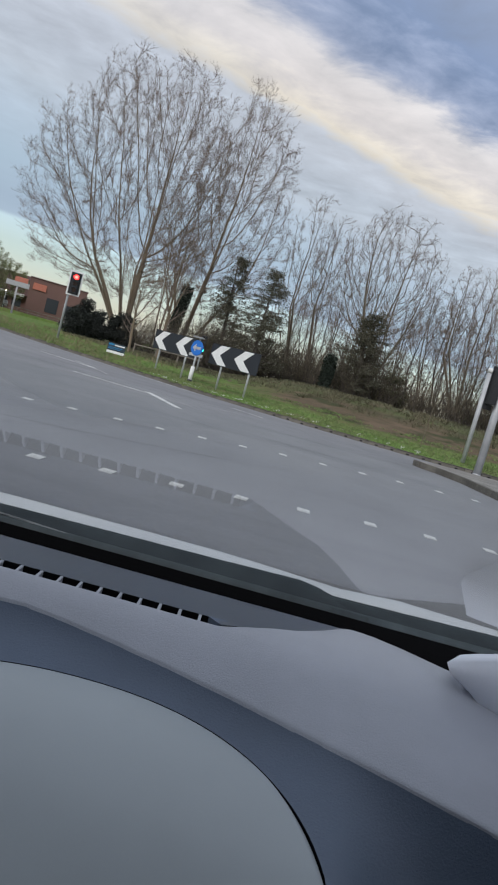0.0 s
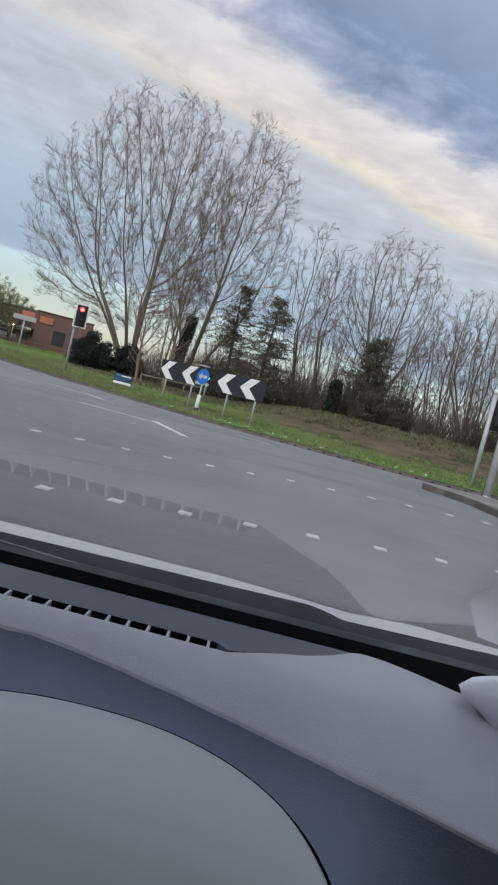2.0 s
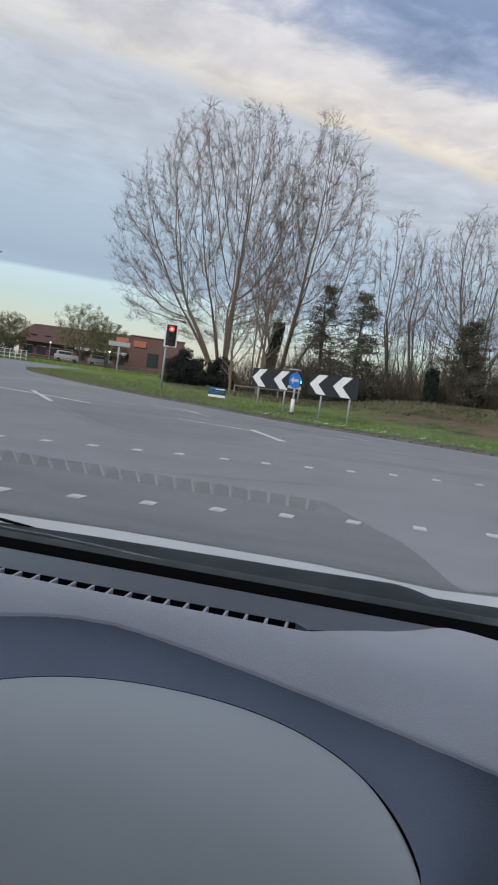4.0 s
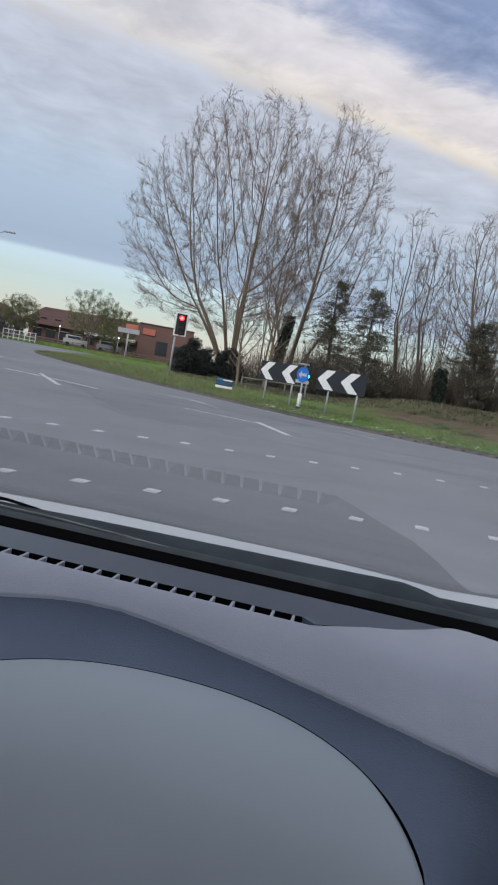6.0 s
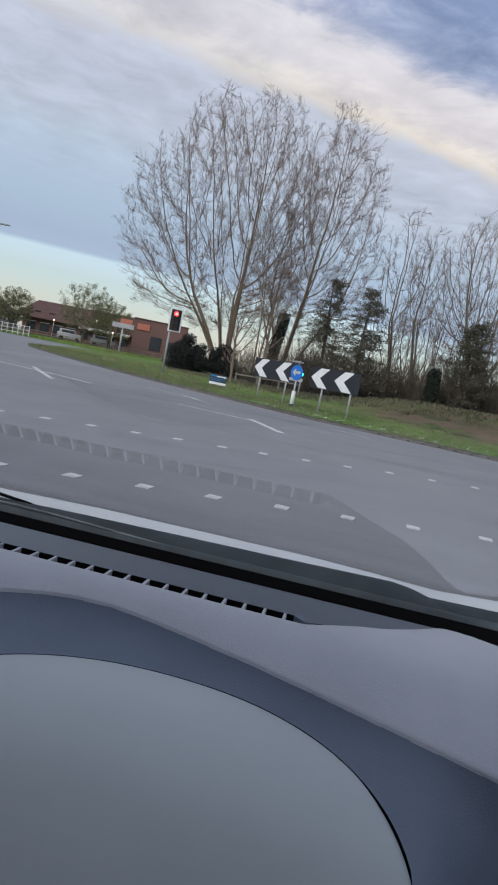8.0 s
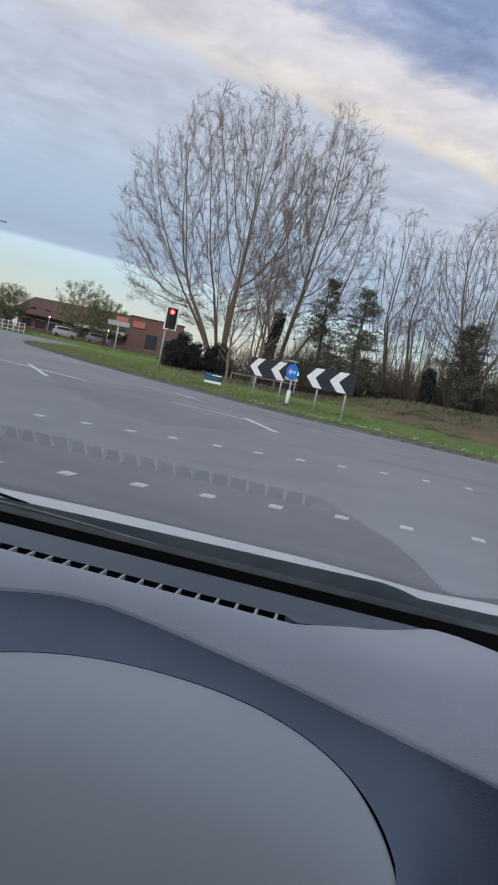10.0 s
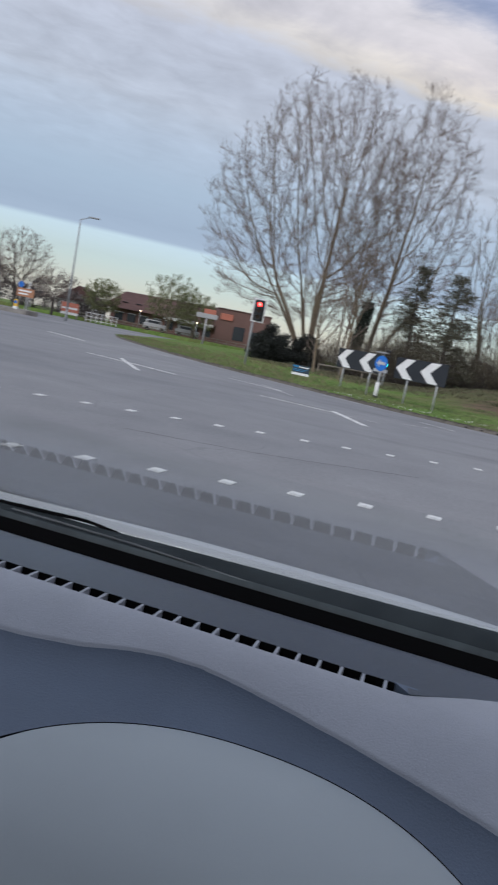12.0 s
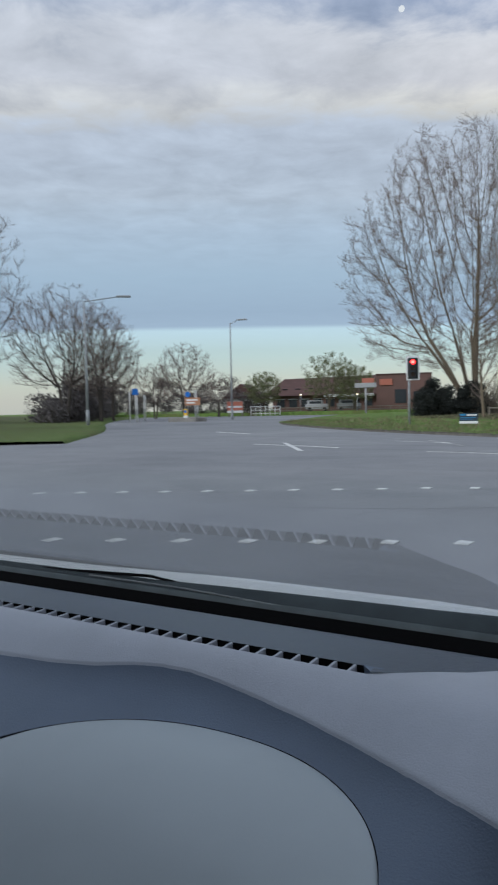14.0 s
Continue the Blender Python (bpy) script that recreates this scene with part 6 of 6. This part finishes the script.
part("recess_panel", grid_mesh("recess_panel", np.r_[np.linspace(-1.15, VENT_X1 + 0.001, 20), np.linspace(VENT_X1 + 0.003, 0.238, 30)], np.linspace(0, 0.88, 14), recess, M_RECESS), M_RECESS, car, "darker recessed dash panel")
# added black strip: stands in for the recess darkening towards the glass
part("screen_trim", grid_mesh("screen_trim", np.r_[np.linspace(-1.15, VENT_X1 + 0.001, 20), np.linspace(VENT_X1 + 0.003, 0.238, 30)], np.linspace(0.8801, 1, 8), recess, M_SCREENFOOT_SHADE), M_SCREENFOOT_SHADE, car, "matt black strip painted as shade along the foot of the windscreen")
part("vent_trough", box(VENT_X0 - 0.004, VENT_X1 + 0.002, VENT_Y - 0.012, VENT_Y + 0.0224, 0.870, 0.8745), M_GAP, car)
part("vent_wall", box(VENT_X0 - 0.004, VENT_X1 + 0.002, VENT_Y + 0.0225, VENT_Y + 0.0255, 0.8746, 0.9190), M_GAP, car)
part("vent_wall", box(VENT_X0 - 0.004, VENT_X1 + 0.002, VENT_Y - 0.006, VENT_Y - 0.0025, 0.8746, 0.9185), M_GAP, car)
bar_me = bpy.data.meshes.new("vent_bar")
b_ = box(-0.0017, 0.0017, 0.0, 0.0225, 0.908, 0.9203, 0.0006)
b_.to_mesh(bar_me)
b_.free()
bar_me.materials.append(M_DASH)
for i_ in range(SLOTS):
    o_ = new("vent_bar", bar_me)
    o_.parent = car
    o_.location = (VENT_X1 - 0.021 - PITCH * i_, VENT_Y - 0.001, 0.0)
# wedge that closes the end of the last slot
bm_ = bmesh.new()
w_ = [bm_.verts.new(p) for p in ((VENT_X1 - 0.012, VENT_Y + 0.0235, 0.9202), (VENT_X1 + 0.012, VENT_Y - 0.002, 0.9202), (VENT_X1 + 0.012, VENT_Y + 0.0235, 0.9202),
                                 (VENT_X1 - 0.012, VENT_Y + 0.0235, 0.88), (VENT_X1 + 0.012, VENT_Y - 0.002, 0.88), (VENT_X1 + 0.012, VENT_Y + 0.0235, 0.88))]
for q_ in ((0, 1, 2), (0, 3, 4, 1), (1, 4, 5, 2), (2, 5, 3, 0)):
    bm_.faces.new([w_[i] for i in q_])
bmesh.ops.recalc_face_normals(bm_, faces=bm_.faces[:])
part("vent_end", bm_, M_DASH_SHADE, car)
part("screen_gap", box(-1.15, 0.50, 0.9725, 0.9735, 0.80, 0.8975), M_GAP, car, "black gap below the windscreen")


def ribbon(name, rows, mat, label):
    """A lofted strip: rows of equally long point lists."""
    v = [p for row in rows for p in row]
    k = len(rows[0])
    f = [(i * k + j, (i + 1) * k + j, (i + 1) * k + j + 1, i * k + j + 1) for i in range(len(rows) - 1) for j in range(k - 1)]
    return part(name, mesh_of(name, v, f, mat, True), mat, car, label)


# dark cowl behind the bonnet edge; its crest hides the bright bonnet edge near the notch
cowl_rows = []
for x in np.linspace(-1.15, 0.235, 120):
    crest = float(np.interp(x, [-1.15, -0.5, -0.35, -0.16, 0.0, 0.08, 0.13, 0.16, 0.235], [0.900, 0.9035, 0.9075, 0.911, 0.9135, 0.9155, 0.9165, 0.9125, 0.893]))
    cowl_rows.append([(x, 0.9738, 0.890), (x, 0.9742, 0.9030), (x, 0.980, 0.9045), (x, 1.02, crest - 0.001), (x, 1.03, crest), (x, 1.036, crest - 0.004), (x, 1.04, 0.86)])
ribbon("cowl", cowl_rows, M_COWL, "black plastic scuttle panel with dust")
cowl_rows = []
for x in np.linspace(0.12, 0.56, 60):
    crest = float(np.interp(x, [0.12, 0.22, 0.35, 0.45, 0.56], [0.9035, 0.9055, 0.909, 0.912, 0.915]))
    cowl_rows.append([(x, 0.9745, 0.868), (x, 0.975, 0.894 + 0.008 * float(smooth01((x - 0.3) / 0.2))), (x, 0.981, 0.899 + 0.005 * float(smooth01((x - 0.3) / 0.2))), (x, 1.024, crest - 0.001), (x, 1.034, crest), (x, 1.044, 0.86)])
ribbon("side_cowl", cowl_rows, M_COWL, "black plastic scuttle end")
bon_rows = []
for x in np.linspace(-1.2, 0.56, 110):
    edge = float(np.interp(x, [-1.2, -0.7, -0.35, -0.16, 0.0, 0.13, 0.2, 0.3, 0.45, 0.56], [0.897, 0.902, 0.9120, 0.9130, 0.9135, 0.910, 0.9090, 0.9125, 0.9125, 0.9125]))
    wide = float(np.interp(x, [-1.2, 0.1, 0.2, 0.30, 0.44, 0.56], [0.033, 0.033, 0.027, 0.034, 0.026, 0.018]))
    edge -= 0.0028
    rise_ = wide * 0.13
    bon_rows.append([(x, 1.046, edge - 0.05), (x, 1.047, edge - 0.009), (x, 1.049, edge - 0.0052), (x, 1.052, edge - 0.004), (x, 1.050 + wide, edge - 0.004 + rise_), (x, 1.053 + wide, edge - 0.0039 + rise_),
                     (x, 1.064 + wide, edge - 0.010), (x, 1.10 + wide, edge - 0.05), (x, 1.14 + wide, edge - 0.16)])
ribbon("bonnet_edge", bon_rows, M_BONNET, "bright silver rear edge of the bonnet")
# wiper blade lying in the scuttle
wp_ = [(-0.62, 0.992, 0.9075), (-0.40, 0.986, 0.9085), (-0.28, 0.982, 0.9055), (-0.20, 0.980, 0.9025), (-0.145, 0.977, 0.8985), (-0.125, 0.974, 0.893)]
for a_, b2_ in zip(wp_[:-1], wp_[1:]):
    part("wiper", rod(a_, b2_, 0.0016, 0.0016, 6), M_GREYPOLE, car, "thin pale edge of the wiper")
part("wiper_arm", joined(rod((-0.77, 1.02, 0.899), (-0.51, 1.03, 0.9085), 0.0035, 0.003, 8), rod((-0.51, 1.03, 0.9085), (-0.45, 1.03, 0.904), 0.003, 0.002, 8)), M_GAP, car)

# pale trim at the foot of the windscreen pillar
trim_rows = []
for s_ in np.linspace(0, 1, 24):
    top = (0.279 + 0.20 * s_, 0.752 - 0.16 * s_, 0.947 + 0.11 * s_ ** 0.9)
    low = (0.283 + 0.115 * s_ ** 0.75, 0.745 - 0.09 * s_, 0.938 - 0.10 * s_)
    mid = tuple((t_ + l2_) / 2 + o2_ for t_, l2_, o2_ in zip(top, low, (0.004 * s_, -0.022 * s_, 0.006 * s_)))
    back = (top[0] + 0.05, top[1] + 0.10, top[2] - 0.02)
    trim_rows.append([back, top, mid, low, (low[0] + 0.06, low[1] + 0.03, low[2] - 0.04)])
ribbon("pillar_trim", trim_rows, M_TRIM, "pale grey trim at the pillar foot")

# glass, lower part of the windscreen
th_ = radians(23.0)
g0_, g1_ = (0.985, 0.898), (0.985 - (1.176 - 0.898) / math.tan(th_), 1.176)
bm_ = bmesh.new()
ox_, oz_ = math.sin(th_) * 0.004, math.cos(th_) * 0.004
vs_ = [bm_.verts.new((x, y + (ox_ if k else 0), z + (oz_ if k else 0))) for k in (0, 1) for x, (y, z) in ((-1.1, g0_), (0.44, g0_), (0.40, g1_), (-1.06, g1_))]
for q_ in ((0, 1, 2, 3), (7, 6, 5, 4), (0, 4, 5, 1), (1, 5, 6, 2), (2, 6, 7, 3), (3, 7, 4, 0)):
    bm_.faces.new([vs_[i] for i in q_])
bmesh.ops.recalc_face_normals(bm_, faces=bm_.faces[:])
pane = part("windscreen", bm_, M_GLASS, car, "clear windscreen glass that mirrors the dash")
pane.data.materials.append(M_CLEAR)
for pg_ in pane.data.polygons:
    pg_.material_index = 0 if pg_.normal.z < -0.5 else 1
pane.visible_shadow = False

# body of the car round the cabin: silver panels, pillars, doors, bonnet, wheels
X0, X1, XM = -1.24, 0.56, -0.34


def lofted(name, sections, mat, label="", thick=0.02):
    """A body panel over cross sections of equally many points, with thickness."""
    bm = bmesh.new()
    rows = [[bm.verts.new(p) for p in sec] for sec in sections]
    for r0_, r1_ in zip(rows[:-1], rows[1:]):
        for i in range(len(r0_) - 1):
            bm.faces.new((r0_[i], r0_[i + 1], r1_[i + 1], r1_[i])).smooth = True
    bmesh.ops.recalc_face_normals(bm, faces=bm.faces[:])
    bmesh.ops.solidify(bm, geom=bm.faces[:], thickness=thick)
    return part(name, bm, mat, car, label)


# out of view; reaches further forward than a real roof, to darken the dash
part("roof_lining", box(-1.18, 0.50, -1.7, 0.25, 1.42, 1.44, 0.004), M_LINER, car, "unseen dark roof lining that shades the dash")
lofted("roof", [[(XM + u * 0.86, y, 1.475 + 0.035 * (1 - u * u) - dz) for u in np.linspace(-1, 1, 9)] for y, dz in ((0.26, 0.02), (-0.1, 0.0), (-0.7, -0.01), (-1.3, 0.0), (-1.74, 0.03))], M_BODYSILVER, "silver roof skin")
part("rear_wall", box(-1.18, 0.50, -1.76, -1.70, 0.25, 1.40), M_BODY, car)
lofted("tailgate", [[(XM + u * 0.88, y, z) for u in np.linspace(-1, 1, 7)] for y, z in ((-1.77, 1.44), (-1.82, 1.30), (-1.90, 1.0), (-1.96, 0.9), (-1.98, 0.55))], M_BODYSILVER, "silver tailgate")
part("rear_window", box(-1.02, 0.34, -0.004, 0.004, -0.17, 0.17, 0.003, pose(0, -1.875, 1.18, -14, 0, 0)), M_DARKGLASS, car, "dark rear window")
part("rear_bumper", box(X0, X1, -2.06, -1.93, 0.28, 0.60, 0.05), M_BODYSILVER, car)
part("floor_pan", box(-1.18, 0.50, -1.7, 0.97, 0.22, 0.30), M_BODY, car)
part("front_bulkhead", box(-1.18, 0.50, 0.90, 0.965, 0.30, 0.84), M_BODY, car)
lofted("bonnet", [[(XM + u * 0.84, y, z - 0.035 * abs(u) ** 3) for u in np.linspace(-1, 1, 11)] for y, z in ((1.19, 0.80), (1.3, 0.755), (1.5, 0.69), (1.7, 0.63), (1.84, 0.57), (1.92, 0.50))], M_BODYSILVER, "silver bonnet sloping to the nose")
part("front_bumper", box(X0 + 0.02, X1 - 0.02, 1.86, 2.02, 0.22, 0.47, 0.06), M_BODYSILVER, car)
part("grille", box(XM - 0.42, XM + 0.42, 2.015, 2.03, 0.29, 0.40, 0.006), M_GAP, car, "black grille")
for side, xs_ in ((-1, X0), (1, X1)):
    part("headlight", box(XM + side * 0.66 - 0.14, XM + side * 0.66 + 0.14, 1.88, 1.96, 0.49, 0.57, 0.025), M_CLEARLENS, car, "clear headlight")
    part("tail_light", box(XM + side * 0.78 - 0.07, XM + side * 0.78 + 0.07, -2.0, -1.93, 0.66, 0.92, 0.02), M_TAIL, car, "red tail light")
    part("wing", box(min(xs_, xs_ - side * 0.05), max(xs_, xs_ - side * 0.05), 1.12, 1.92, 0.50, 0.62, 0.02), M_BODYSILVER, car)
    part("rear_pillar", box(min(xs_, xs_ - side * 0.06), max(xs_, xs_ - side * 0.06), -1.76, -0.75, 0.861, 1.4, 0.01), M_BODY, car)
    part("rear_side_window", box(min(xs_ + side * 0.002, xs_ + side * 0.008), max(xs_ + side * 0.002, xs_ + side * 0.008), -1.55, -0.80, 0.93, 1.32, 0.002), M_DARKGLASS, car, "dark side window")
    part("inner_shell", box(min(xs_, xs_ - side * 0.06), max(xs_, xs_ - side * 0.06), -0.74, 0.22, 0.861, 1.4, 0.01), M_BODY, car)
    part("side_panel", box(min(xs_, xs_ - side * 0.06), max(xs_, xs_ - side * 0.06), -1.76, 1.1, 0.25, 0.86, 0.01), M_BODY, car)
    for y0_, y1_ in ((-0.86, 0.03), (0.05, 0.92)):
        door = part("door", box(min(xs_ + side * 0.003, xs_ + side * 0.03), max(xs_ + side * 0.003, xs_ + side * 0.03), y0_, y1_, 0.34, 0.855, 0.012), M_BODYSILVER, car, "silver door skin")
        part("handle", box(min(xs_ + side * 0.031, xs_ + side * 0.05), max(xs_ + side * 0.031, xs_ + side * 0.05), y0_ + 0.08, y0_ + 0.24, 0.76, 0.785, 0.006), M_BODYSILVER, door)
    part("quarter_panel", box(min(xs_ + side * 0.003, xs_ + side * 0.03), max(xs_ + side * 0.003, xs_ + side * 0.03), -1.9, -0.88, 0.62, 0.855, 0.012), M_BODYSILVER, car)
    part("sill", box(min(xs_, xs_ + side * 0.03), max(xs_, xs_ + side * 0.03), -0.86, 1.0, 0.22, 0.335, 0.012), M_BODY, car)
    for wy_ in (-1.28, 1.42):
        wx_ = xs_ - side * 0.10
        wheel = part("wheel", rod((wx_ - 0.09, wy_, 0.30), (wx_ + 0.09, wy_, 0.30), 0.215, 0.215, 28), M_GREYPOLE, car, "grey wheel rim")
        bm_ = bmesh.new()
        ring_ = []
        for i in range(32):
            an_ = 2 * math.pi * i / 32
            ring_.append([bm_.verts.new((wx_ + dx_, wy_ + math.cos(an_) * r_, 0.30 + math.sin(an_) * r_)) for dx_, r_ in ((-0.10, 0.21), (-0.10, 0.285), (-0.08, 0.30), (0.08, 0.30), (0.10, 0.285), (0.10, 0.21))])
        for i in range(32):
            for j in range(5):
                bm_.faces.new((ring_[i][j], ring_[i][j + 1], ring_[(i + 1) % 32][j + 1], ring_[(i + 1) % 32][j]))
        part("tyre", bm_, M_BODY, wheel, "black rubber tyre")
part("under_tray", box(-1.1, 0.42, 0.97, 1.9, 0.24, 0.30), M_BODY, car)

# ---------------------------------------------------------------- kerb blocks of the central island, last
blk = bmesh.new()
bmesh.ops.create_cube(blk, size=1, matrix=Matrix.Translation((0.25, 0.07, 0.02)) @ Matrix.Diagonal((0.488, 0.14, 0.20, 1)))
bmesh.ops.bevel(blk, geom=[e2_ for e2_ in blk.edges if abs(e2_.verts[0].co.z - e2_.verts[1].co.z) < 1e-4 and e2_.verts[0].co.z > 0.1 and e2_.verts[0].co.y < 0.01 and e2_.verts[1].co.y < 0.01], offset=0.03, segments=2, affect="EDGES")
blk_me = bpy.data.meshes.new("kerb_block")
blk.to_mesh(blk_me)
blk.free()
blk_me.materials.append(M_KERB)
hole_me = bpy.data.meshes.new("drain_hole")
hb_ = box(0.20, 0.29, -0.004, 0.03, 0.015, 0.062, 0.006)
hb_.to_mesh(hole_me)
hb_.free()
hole_me.materials.append(M_DRAIN)
kerb_parts = []
near_ = [i for i in range(len(kerb_line) - 1) if kerb_line[i][1] < 62 and kerb_line[i][0] < 22]
for i in near_:
    (x0, y0), (x1, y1) = kerb_line[i], kerb_line[i + 1]
    rz_ = math.degrees(math.atan2(y1 - y0, x1 - x0))
    ob = new("kerb_block", blk_me)
    ob.parent = central_island
    ob.matrix_local = pose(x0, y0, random.uniform(-0.006, 0.006), 0, 0, rz_ + random.uniform(-0.4, 0.4))
    if x0 > 0.2:
        h2_ = new("drain_hole", hole_me)
        h2_.parent = ob
